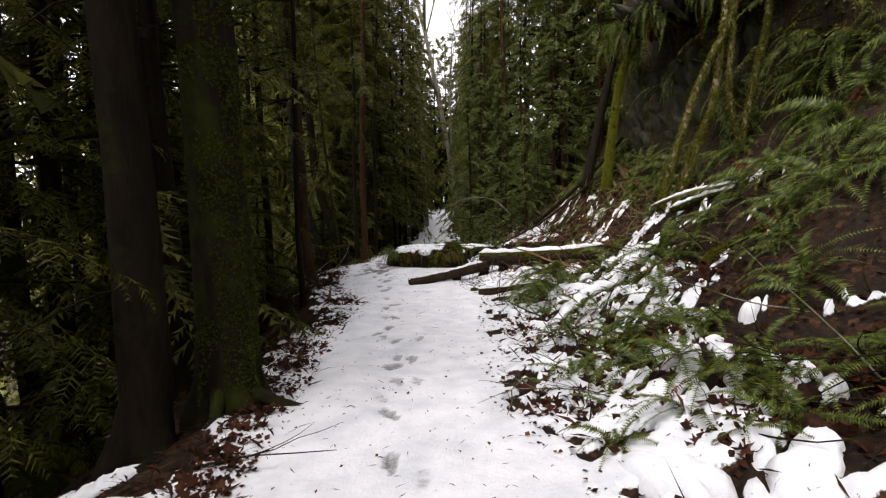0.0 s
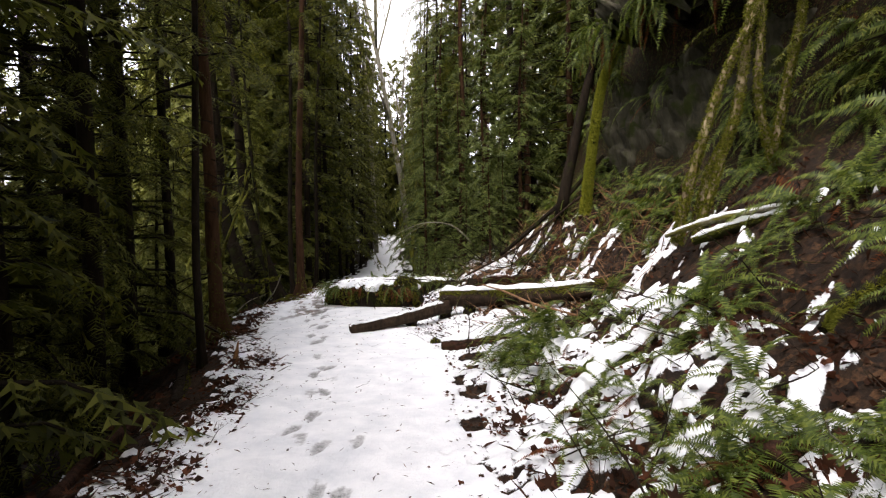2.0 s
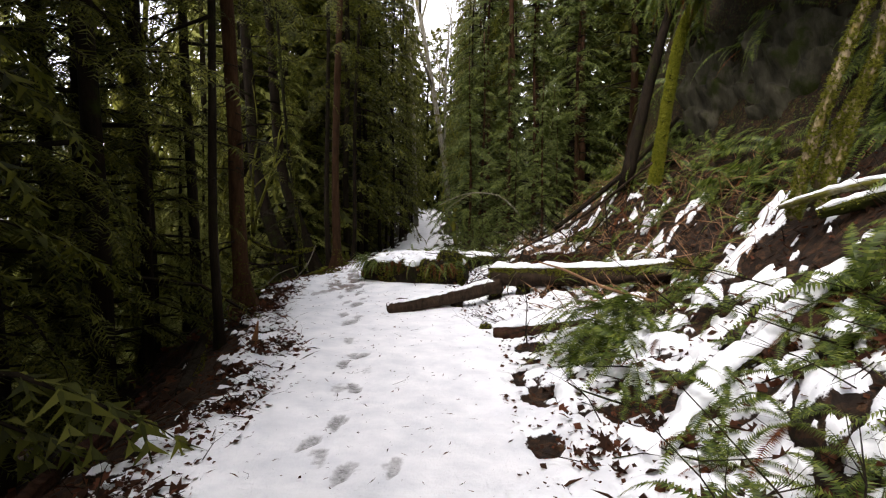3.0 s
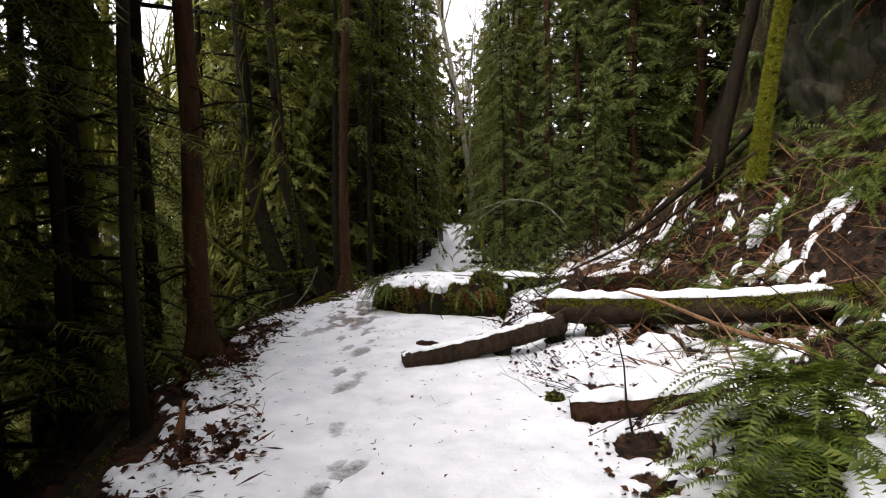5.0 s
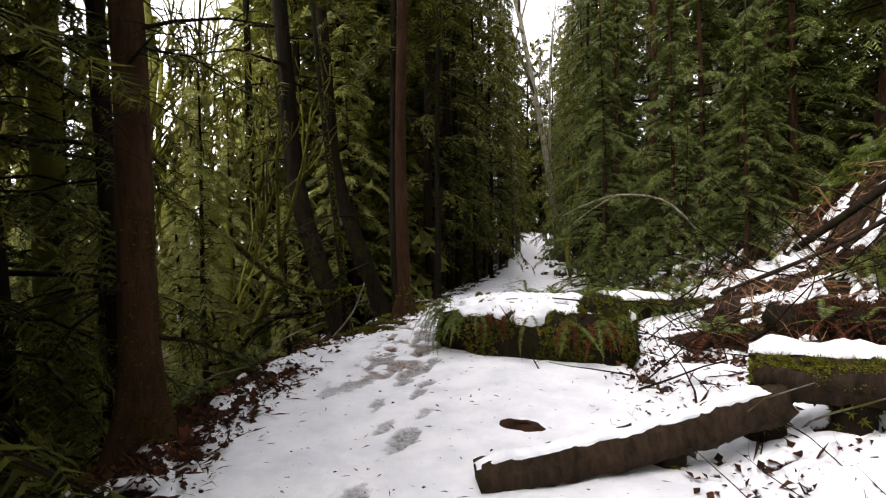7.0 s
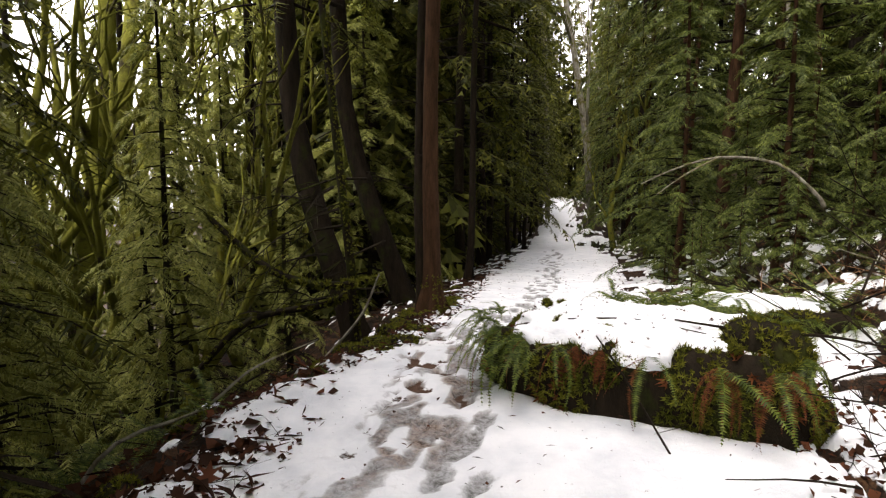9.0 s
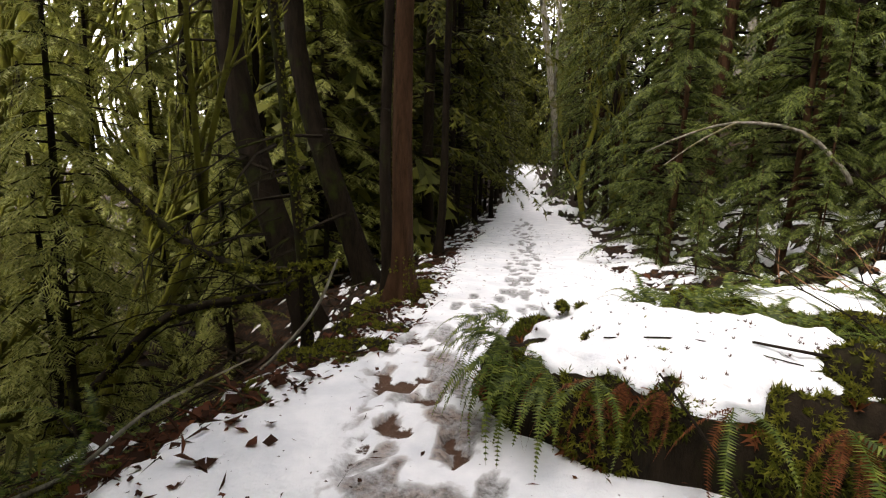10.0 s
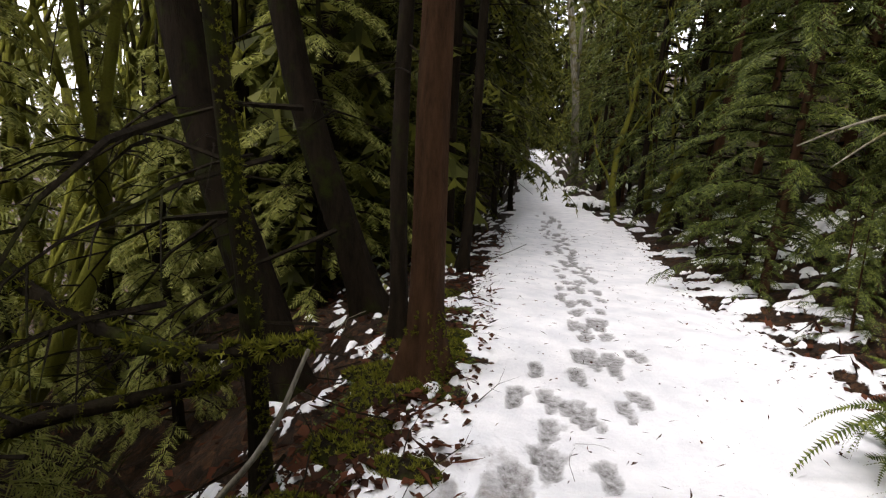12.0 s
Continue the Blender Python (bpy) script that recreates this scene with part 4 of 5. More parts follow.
STUMP = pose(-0.42, 13.95, -0.44, 0, 0, -19)
stump = thing("mossy_stump", STUMP, "low broad rotten stump covered in moss, ferns and snow", "stump")
prof = [(0.01, 0.5), (0.3, 0.5), (0.55, 0.49), (0.75, 0.47), (0.88, 0.42), (0.96, 0.34), (1.0, 0.22), (1.0, 0.1), (0.98, -0.05), (0.98, -0.2)]
sv, sf = lump(prof, 1.0, 0.6, 3.2, 3, 0.11, 72)
part("wood", mesh_from("wood", sv, sf, BARK_DARK), stump)
part("moss", moss_on_mesh(sv, sf, 7500, 1, 0.022, lambda p, n: noise.noise(Vector(p) * 2.6) > 0.34 - 0.85 * p[2]), stump, label="yellow-green moss tufts", kind="stuff")
part("moss", moss_on_mesh(sv, sf, 7500, 2, 0.024, lambda p, n: noise.noise(Vector(p) * 3.4 + Vector((7, 0, 0))) > 0.0, MOSS_DARK), stump, label="dark green moss tufts", kind="stuff")
part("dead_leaves", moss_on_mesh(sv, sf, 1500, 5, 0.034, lambda p, n: p[2] > 0.1 and noise.noise(Vector(p) * 4 + Vector((3, 0, 0))) > 0.12, FERN_DEAD), stump, label="withered red-brown leaves", kind="stuff")


def ragged(t):
    return 0.85 + 0.09 * math.sin(3 * t + 1) + 0.06 * math.sin(5 * t + 2.5) + 0.05 * math.sin(8 * t + 0.4) + 0.03 * math.sin(14 * t + 2) + 0.02 * math.sin(23 * t)


cap = [(0.01, 0.59), (0.3, 0.585), (0.55, 0.575), (0.75, 0.555), (0.88, 0.52), (0.96, 0.47), (0.985, 0.42), (0.95, 0.38)]
steps = np.linspace(0, 7, 29)
cap = list(zip(np.interp(steps, range(8), [p[0] for p in cap]), np.interp(steps, range(8), [p[1] for p in cap])))
cv, cf = lump(cap, 1.0, 0.6, 3.2, 3, 0.06, 120, ragged)
cv = np.asarray(cv) + np.array([noise.noise_vector(Vector(q) * 5) * 0.028 + noise.noise_vector(Vector(q) * 13) * 0.022 for q in cv])
part("snow_cover", mesh_from("snow_cover", cv, cf, SNOW), stump, label="thick white snow cap")
part("leaf_litter", moss_on_mesh(cv, cf, 160, 9, 0.013, lambda p, n: True, LEAF), stump, label="brown leaf bits on the snow", kind="stuff")


MOUND = pose(0.8, 15.5, -0.5, 0, 0, -8)
mound = thing("mossy_mound", MOUND, "low mossy root mound with ferns and snow behind the stump", "mound")
mv, mf = lump([(r, z * 0.85) for r, z in prof], 0.9, 0.42, 2.8, 8, 0.1, 60)
part("earth", mesh_from("earth", mv, mf, BARK_DARK), mound)
part("moss", moss_on_mesh(mv, mf, 3500, 4, 0.026, lambda p, n: noise.noise(Vector(p) * 2.6) > -0.1), mound, label="yellow-green moss tufts", kind="stuff")
mv, mf = lump([(0.01, 0.50), (0.3, 0.495), (0.55, 0.485), (0.75, 0.465), (0.88, 0.43), (0.96, 0.38), (0.97, 0.33)], 0.9, 0.42, 2.8, 8, 0.06, 60, lambda t: 0.8 * ragged(t + 1.7))
part("snow_cover", mesh_from("snow_cover", mv, mf, SNOW), mound, label="thick white snow cap")


# ---- ferns ----
def on_stump(u, v, w):
    return STUMP @ Vector((u, v, w))


rng = random.Random(11)
for u, v, az, n in [(-0.95, -0.25, 200, 6), (-0.75, -0.55, 235, 5), (-0.35, -0.62, 265, 5), (0.15, -0.62, 270, 4), (0.5, -0.6, 285, 4), (-0.55, -0.64, 250, 6), (0.75, -0.55, 300, 5), (-0.98, 0.0, 195, 3), (-0.8, -0.42, 215, 9), (-0.62, -0.5, 235, 8), (-0.3, 0.6, 95, 8), (0.0, 0.6, 85, 8), (0.35, 0.6, 80, 8), (0.9, -0.2, 330, 7)]:
    p = on_stump(u * 1.02, v * 1.04, 0.47)
    fern(p.x, p.y, p.z, rng.uniform(0.36, 0.55), n, rng.random(), turn=az - 19, spread=150, dead=2 if v < -0.5 else 0, label="small green fern growing from the mossy stump", group="ferns on the stump", dip=(-35, 5) if v > 0.3 else (12, 50))

for k, (u, v, az) in enumerate([(-0.95, -0.15, 195), (-0.98, -0.4, 215), (-0.8, -0.5, 235)]):
    p = on_stump(u, v, 0.46)
    fern(p.x, p.y, p.z, rng.uniform(0.2, 0.28), 9, 2300 + k, turn=az - 19, spread=220, label="fresh green fern standing on the stump's edge", group="ferns on the stump", dip=(-40, 10))
for k in range(9):
    p = on_stump(-0.4 + 0.15 * k, 0.56, 0.47)
    fern(p.x, p.y, p.z, rng.uniform(0.2, 0.3), 8, 2400 + k, turn=70, spread=240, label="small green fern along the stump's back edge", group="ferns on the stump", dip=(-30, 25))
for u, v, az in [(-0.25, -0.6, 270), (-0.1, -0.6, 275), (0.55, -0.6, 280), (0.85, -0.45, 310)]:
    p = on_stump(u, v, 0.46)
    fern(p.x, p.y, p.z, rng.uniform(0.25, 0.36), 5, rng.random(), turn=az - 19, spread=120, dead=5, label="withered red-brown fern hanging from the stump", group="withered ferns on the stump", dip=(20, 60))
for k, (x, y) in enumerate([(0.25, 15.35), (0.6, 15.5), (0.95, 15.5), (1.3, 15.45), (0.75, 15.75), (1.45, 15.8)]):
    fern(x, y, -0.08, rng.uniform(0.4, 0.6), 9, 80 + k, lean=-8, label="green fern spreading over the mossy mound", group="ferns on the mound")
for k, (u, az) in enumerate([(-0.9, 200), (-0.65, 240), (-0.35, 260), (-0.05, 270), (0.3, 275), (0.6, 290), (-0.95, 170)]):
    p = MOUND @ Vector((u, -0.36 if abs(u) < 0.8 else -0.1, 0.38))
    fern(p.x, p.y, p.z, rng.uniform(0.4, 0.6), 7, 50 + k, turn=az, spread=170, label="green fern spilling over the mossy mound", group="ferns on the mound", dip=(0, 40))
lowf = random.Random(58)
FERNS = [(1.95, 9.6, 0.8, 10), (1.15, 8.2, 0.6, 9), (1.05, 3.15, 0.45, 8), (1.6, 4.3, 0.7, 9), (1.95, 4.9, 0.7, 9), (2.15, 3.6, 0.7, 9), (2.3, 5.6, 0.75, 9), (1.75, 5.6, 0.6, 8), (2.55, 8.2, 0.7, 9), (2.7, 6.6, 0.7, 9), (-0.02, 15.75, 0.45, 9), (0.6, 16.6, 0.6, 8), (1.5, 15.6, 0.7, 9), (2.2, 12.6, 0.6, 8)]
for k, (x, y, s, n) in enumerate(FERNS):
    fern(x, y, floor_at(x, y) + 0.05, s, n, k, lean=-18, dead=k % 2)
for k in range(24):
    y = lowf.uniform(2.6, 7.5)
    x = float(np.interp(y, RIGHT_Y, RIGHT_X)) + lowf.uniform(0.35, 2.0)
    fern(x, y, floor_at(x, y) + 0.1, lowf.uniform(0.3, 0.6), lowf.randint(6, 9), 2700 + k, lean=-15, dead=lowf.randint(0, 2), label="small sword fern poking out of the bank's snow")
for k in range(20):
    y = rng.uniform(2.4, 12.5)
    x = float(np.interp(y, RIGHT_Y, RIGHT_X)) + rng.uniform(0.8, 2.6)
    fern(x, y, floor_at(x, y) + 0.04, rng.uniform(0.35, 0.7), rng.randint(6, 10), 900 + k, lean=-24, dead=rng.randint(0, 2), label="sword fern flattened by snow on the bank")
k = 0
while k < 58:
    x, y = rng.uniform(2.6, 6.4), rng.uniform(2.5, 17.5)
    if x < 3.4 and rng.random() < 0.55:
        continue
    fern(x, y, floor_at(x, y) + 0.03, rng.uniform(0.6, 1.1), rng.randint(12, 17), 300 + k, lean=-38, dead=rng.randint(0, 2), label="large sword fern drooping down the steep bank")
    k += 1
for k, (x, y, z, size, n, turn) in enumerate([(1.75, 8.95, 0.1, 1.0, 26, 215), (1.65, 8.55, 0.0, 0.95, 22, 205), (1.95, 8.8, 0.15, 0.9, 18, 190), (1.5, 3.3, 0.1, 0.6, 9, 200), (1.75, 3.9, 0.25, 0.7, 11, 200), (1.3, 4.6, 0.0, 0.55, 10, 190), (2.0, 3.2, 0.35, 0.7, 11, 180), (1.5, 7.6, 0.0, 0.8, 12, 200), (1.25, 8.3, -0.15, 0.75, 12, 200)]):
    fern(x, y, max(z, floor_at(x, y) + 0.06), size, n, 2100 + k, turn=turn, spread=230, dead=1, label="big green sword fern arching over the bank's snow", dip=(-10, 35))
thicket = random.Random(64)
for k in range(26):
    x, y = thicket.uniform(2.0, 4.3), thicket.uniform(10.2, 14.6)
    fern(x, y, floor_at(x, y) + 0.05, thicket.uniform(0.45, 0.85), thicket.randint(9, 13), 2900 + k, lean=-30, dead=thicket.randint(1, 4), label="half-withered sword fern on the brushy bank")
rng = random.Random(91)
for k in range(14):
    x, y = rng.uniform(2.7, 4.4), rng.uniform(3.6, 7.6)
    fern(x, y, floor_at(x, y) + 0.03, rng.uniform(0.5, 0.9), rng.randint(7, 10), 1800 + k, lean=-38, dead=rng.randint(0, 2), label="large sword fern drooping down the steep bank")
for k in range(7):
    x, y = -rng.uniform(7.2, 10.5), rng.uniform(14.6, 17.5)
    bare_tree(x, y, ALDERS[k % 3], 80 + k, "leafless alder thick with yellow-green moss", "mossy alders down the slope", rng.uniform(0.6, 0.9), (rng.uniform(-8, 8), rng.uniform(-8, 8)))

# ---- bank: mossy stems, rock, hanging ferns ----


def stem(name, points, radii, label, material, category="tree", seed=0, moss=0, sides=9):
    pts = spline(points, 16)
    o = pts[0].copy()
    rad = np.interp(np.linspace(0, 1, 16), np.linspace(0, 1, len(radii)), radii)
    ob = thing(name, Matrix.Translation(o), label, category)
    part("wood", mesh_from("wood", *tube(pts - o, rad, sides, 0.18, seed), material), ob)
    if moss:
        part("moss", moss_on_tube(pts - o, rad, moss, seed, -3.1, 3.1, 0.03 if moss < 1000 else 0.036, MOSS_BRIGHT if moss > 1000 else MOSS), ob, label="yellow-green moss tufts", kind="stuff")
    return ob


stem("mossy_tree", [(4.12, 13.8, 1.5), (4.23, 13.8, 2.6), (4.44, 13.8, 4.17), (4.71, 13.8, 4.83), (5.13, 13.8, 5.5), (5.7, 13.9, 6.6)], [0.10, 0.08, 0.07, 0.065, 0.06, 0.05], "leaning tree stem wrapped in bright moss", BARK_MOSSY, seed=1, moss=2200)
dead_tree = stem("dead_tree", [(3.75, 14.4, 1.4), (4.08, 14.4, 3.15), (4.3, 14.4, 4.2), (4.6, 14.4, 5.3), (5.2, 14.5, 7.4)], [0.15, 0.11, 0.10, 0.08, 0.06], "dark broken trunk on the bank", BARK_DARK, seed=2)
for k, (pts, r) in enumerate([([(3.55, 8.9, 1.1), (3.73, 9.0, 1.73), (4.15, 9.0, 3.13), (4.65, 9.0, 4.2), (4.95, 9.1, 5.2)], 0.062), ([(3.95, 9.1, 1.4), (4.12, 9.1, 2.05), (4.43, 9.1, 2.77), (4.6, 9.1, 4.2), (4.7, 9.2, 5.2)], 0.075), ([(4.92, 9.0, 1.8), (4.87, 9.0, 2.2), (4.66, 9.0, 3.0), (4.68, 9.0, 4.2), (4.6, 9.1, 5.2)], 0.055), ([(4.9, 9.0, 2.3), (5.1, 9.0, 3.43), (5.24, 9.0, 4.22), (5.3, 9.1, 5.4)], 0.05), ([(3.75, 8.8, 1.2), (4.05, 8.9, 1.9), (4.35, 9.0, 2.7)], 0.045)]):
    stem("vine_maple", pts, [r * 0.95, r * 0.8, r * 0.7, r * 0.6], "pale lichen-spotted maple stem on the bank", BARK_LICHEN, seed=10 + k, moss=420)
stem("leaning_branch", [(2.5, 15.0, 0.55), (3.2, 14.7, 1.2), (3.9, 14.4, 1.9), (4.6, 14, 2.8)], [0.04, 0.05, 0.05, 0.04], "dark dead branch leaning on the bank", BARK_DARK, "branch", seed=21)
stem("leaning_branch", [(1.6, 14.6, 0.1), (2.7, 14.0, 0.8), (3.9, 13.4, 1.9)], [0.018, 0.025, 0.02], "dead branch leaning on the bank", BARK_LOG, "branch", seed=22)
stem("bent_branch", [(2.15, 17.5, 0.7), (2.04, 17.5, 0.87), (1.6, 17.5, 1.23), (0.94, 17.5, 1.31), (0.4, 17.5, 1.15), (0.05, 17.5, 0.98)], [0.028, 0.024, 0.02, 0.015, 0.01, 0.005], "bare pale branch bent in an arch", BARK_PALE, "branch", seed=23)
stem("bent_branch", [(0.94, 17.5, 1.31), (0.55, 17.4, 1.1), (0.2, 17.3, 0.85)], [0.013, 0.01, 0.004], "bare pale side branch of the arch", BARK_PALE, "branch", seed=24)
stem("mossy_branch", [(-4.9, 15.2, 1.0), (-4.25, 15.2, 0.42), (-3.8, 15.2, 0.1), (-3.34, 15.2, -0.02), (-2.95, 15.25, 0.0), (-2.7, 15.3, 0.05)], [0.02, 0.035, 0.04, 0.04, 0.035, 0.02], "mossy curved branch hanging over the slope", BARK_MOSSY, "branch", seed=25, moss=150)
stem("mossy_branch", [(-4.4, 14.6, -0.9), (-3.9, 14.9, -0.35), (-3.3, 15.3, -0.25), (-3.0, 15.4, -0.1)], [0.03, 0.035, 0.035, 0.03], "low mossy branch over the slope", BARK_MOSSY, "branch", seed=26, moss=120)
stem("white_stick", [(-3.3, 14.75, -0.85), (-2.98, 14.85, -0.52), (-2.75, 14.95, -0.22), (-2.6, 15.0, 0.15)], [0.013, 0.013, 0.012, 0.008], "bare pale stick standing at the trail edge", BARK_PALE, "stick", seed=27)
stem("pale_stick", [(-3.7, 12.5, -0.95), (-3.45, 12.7, -0.5), (-3.15, 13.1, -0.42), (-2.9, 13.3, -0.2), (-2.65, 13.75, -0.12)], [0.014, 0.012, 0.011, 0.008, 0.004], "forked pale stick over the trail edge", BARK_PALE, "stick", seed=28)
stem("broken_stake", [(-2.0, 9.07, -0.5), (-1.97, 9.07, -0.3), (-1.93, 9.08, -0.06)], [0.045, 0.04, 0.008], "splintered orange-brown stake of broken wood", RAW_WOOD, "wood", seed=29, sides=5)
stem("dark_stick", [(-0.35, 12.95, -0.42), (-0.6, 13.2, -0.05), (-0.75, 13.35, 0.14)], [0.006, 0.006, 0.004], "thin dark stick leaning on the stump", BARK_DARK, "stick", seed=30)
stem("dark_stick", [(-0.9, 13.75, 0.13), (-0.5, 13.75, 0.15), (-0.1, 13.6, 0.12)], [0.004, 0.005, 0.003], "thin dark twig lying on the stump's snow", BARK_DARK, "stick", seed=31)
stem("dark_stick", [(-0.25, 13.75, 0.16), (0.15, 13.6, 0.15), (0.5, 13.5, 0.17), (0.75, 13.35, 0.16)], [0.006, 0.010, 0.009, 0.005], "bare dark twig lying on the stump's snow", BARK_DARK, "stick", seed=33)
stem("dead_branch", [(1.45, 11.25, 0.32), (1.75, 10.9, 0.25), (2.1, 10.4, 0.12), (2.6, 9.9, 0.02)], [0.010, 0.017, 0.021, 0.022], "bare brown branch lying over the log", BARK_BRANCH, "branch", seed=32)
# roots of the thick trunk
for k, pts in enumerate([[(-1.6, 4.15, 0.0), (-1.35, 4.12, -0.12), (-1.1, 4.15, -0.2), (-0.95, 4.15, -0.27)], [(-1.75, 4.05, 0.0), (-1.7, 3.8, -0.14), (-1.68, 3.5, -0.25)]]):
    stem("tree_root", pts, [0.07, 0.05, 0.035, 0.012], "mossy root running into the snow", BARK_MOSSY, "root", seed=40 + k)
# props under the logs
for k, (x, y, z0, z1, r) in enumerate([(0.25, 11.2, -0.45, -0.2, 0.09), (0.85, 11.5, -0.42, -0.02, 0.1), (1.25, 11.42, -0.4, 0.02, 0.1), (1.7, 11.35, -0.3, 0.05, 0.12)]):
    stem("rotten_stub", [(x - 0.02, y, z0), (x, y, (z0 + z1) / 2), (x + 0.03, y, z1)], [r * 1.2, r, r * 1.1], "dark rotten stub under the fallen log", BARK_DARK, "wood", seed=50 + k, moss=120)


def boulder(name, x, y, z, a, b, h, label, material, seed, snow=False, category="rock", amp=0.12, turn=0, rings=1, around=28):
    ob = thing(name, pose(x, y, z, 0, 0, turn), label, category)
    rows = [(0.01, h), (0.35, 0.97 * h), (0.65, 0.86 * h), (0.88, 0.6 * h), (1.0, 0.25 * h), (1.0, -0.1 * h), (0.9, -0.35 * h)]
    if rings > 1:
        s = np.linspace(0, len(rows) - 1, len(rows) * rings)
        rows = [tuple(p) for p in np.c_[np.interp(s, range(len(rows)), [r[0] for r in rows]), np.interp(s, range(len(rows)), [r[1] for r in rows])]]
    v, f = lump(rows, a, b, 2.3, seed, amp * min(a, b) * 2, around)
    part("stone", mesh_from("stone", v, f, BARK_MOSSY if material is MOSS else material), ob)
    if material is MOSS:
        part("moss", moss_on_mesh(v, f, int(60 + 9000 * a * b), seed, 0.014 + 0.05 * min(a, b), lambda p, n: True), ob, label="yellow-green moss tufts", kind="stuff")
    if snow:
        v, f = lump([(r * 1.1, zz * 1.02 + 0.05) for r, zz in rows[:5]] + [(1.08, 0.1 * h)], a, b, 2.3, seed, amp * min(a, b) * 1.6, 40, (lambda t: 1.08 + 0.06 * math.sin(5 * t)) if category == "mound" else ragged)
        part("snow_cover", mesh_from("snow_cover", v, f, SNOW), ob, label="white snow cap")
    return ob


boulder("flat_stone", -0.52, 11.62, -0.39, 0.15, 0.08, 0.1, "flat brown stone in the snow", BARK_ROT, 1, amp=0.35)
boulder("flat_stone", -1.1, 9.94, -0.42, 0.13, 0.08, 0.05, "dark wet stone in the trodden snow", ROCK, 2)
boulder("moss_clump", 0.22, 13.6, -0.05, 0.24, 0.2, 0.26, "round clump of yellow-green moss", MOSS, 3, category="moss")
boulder("moss_clump", 1.55, 11.0, -0.3, 0.16, 0.14, 0.22, "clump of moss and dead leaves", BARK_MOSSY, 4, category="moss")
boulder("moss_clump", 0.55, 9.85, -0.42, 0.08, 0.08, 0.16, "small clump of moss by the rotten log", MOSS, 14, category="moss")
for k, (x, y, s) in enumerate([(0.4, 34.5, 0.45), (0.9, 35.2, 0.5), (1.1, 33.6, 0.4), (0.2, 46, 0.5), (0.7, 41, 0.4)]):
    boulder("boulder", x, y, floor_at(x, y), s, s * 0.8, s * 0.7, "dark boulder with snow beside the trail", ROCK, 20 + k, True)
for k, (x, y, a, b, h) in enumerate([(2.2, 8.9, 0.35, 0.3, 0.1)]):
    boulder("snowy_mound", x, y, floor_at(x, y) - 0.08, a, b, h, "hummock of litter under thick snow", BARK_DARK, 40 + k, True, "mound")
for k, (x, y, a, b, h) in enumerate([(2.3, 13.0, 0.75, 0.45, 0.30), (1.45, 13.5, 0.45, 0.3, 0.2)]):
    heap = boulder("brush_heap", x, y, floor_at(x, y) - 0.05, a, b, h, "heap of rotten wood and dead leaves in the snow", BARK_DARK, 45 + k, False, "heap", amp=0.25)
    hv, hf = lump([(0.01, h), (0.5, 0.93 * h), (0.88, 0.6 * h), (1.02, 0.25 * h), (1.02, -0.1 * h)], a, b, 2.3, 45 + k, 0.12, 30)
    part("dead_leaves", moss_on_mesh(hv, hf, 1300, 6 + k, 0.04, lambda p, n: True, LEAF), heap, label="reddish-brown dead leaves", kind="stuff")
    for j in range(5):
        fern(x + a * (0.4 * j - 0.8), y - b * 0.7, floor_at(x, y) + 0.15, 0.42, 7, 2800 + 9 * k + j, lean=-10, dead=3, label="half-withered fern on the brush heap", group="ferns on the brush heap")
# rock face and its overhang above the bank
for k, (x, y, z, a, c, h) in enumerate([(5.55, 14.2, 2.9, 0.6, 1.1, 1.5), (5.75, 12.3, 3.0, 0.6, 1.3, 1.5), (6.0, 10.4, 3.2, 0.6, 1.1, 1.4)]):
    boulder("rock_outcrop", x, y, z, a, c, h, "grey-green sandstone face above the bank", ROCK, 60 + k, amp=0.2, rings=4, around=90)
for k, (x, y, z, a, c, h) in enumerate([(5.5, 12.7, 5.5, 1.3, 1.5, 0.8), (5.6, 10.6, 5.2, 1.3, 1.7, 0.8)]):
    boulder("rock_overhang", x, y, z, a, c, h, "dark overhanging sandstone ledge above the hollow", ROCK, 70 + k, amp=0.2, rings=3, around=70)

lip = random.Random(57)
for k in range(20):
    y = lip.uniform(9.4, 15.0)
    fern(lip.uniform(4.25, 4.8), y, lip.uniform(5.0, 5.7), lip.uniform(0.7, 1.2), lip.randint(6, 9), 2500 + k, turn=180, spread=190, dead=1, label="long sword fern hanging from the rock ledge", group="hanging ferns", dip=(25, 75))
part("limb", LIMB_SHAPES[1], dead_tree, pose(0.35, 0, 1.9, 0, -20, 170))
part("limb", LIMB_SHAPES[3], dead_tree, pose(0.5, 0, 2.6, 0, -30, 200))
rng = random.Random(21)
for k in range(54):
    y = rng.uniform(3.5, 17)
    x = rng.uniform(4.2, 6.3)
    fern(x, y, floor_at(x, y) + 0.05, rng.uniform(0.8, 1.35), rng.randint(12, 16), 700 + k, lean=-58, turn=180, spread=220, dead=1, label="long sword fern hanging from the rock shelf", group="hanging ferns")

# ---- pillows of snow on the bank ----


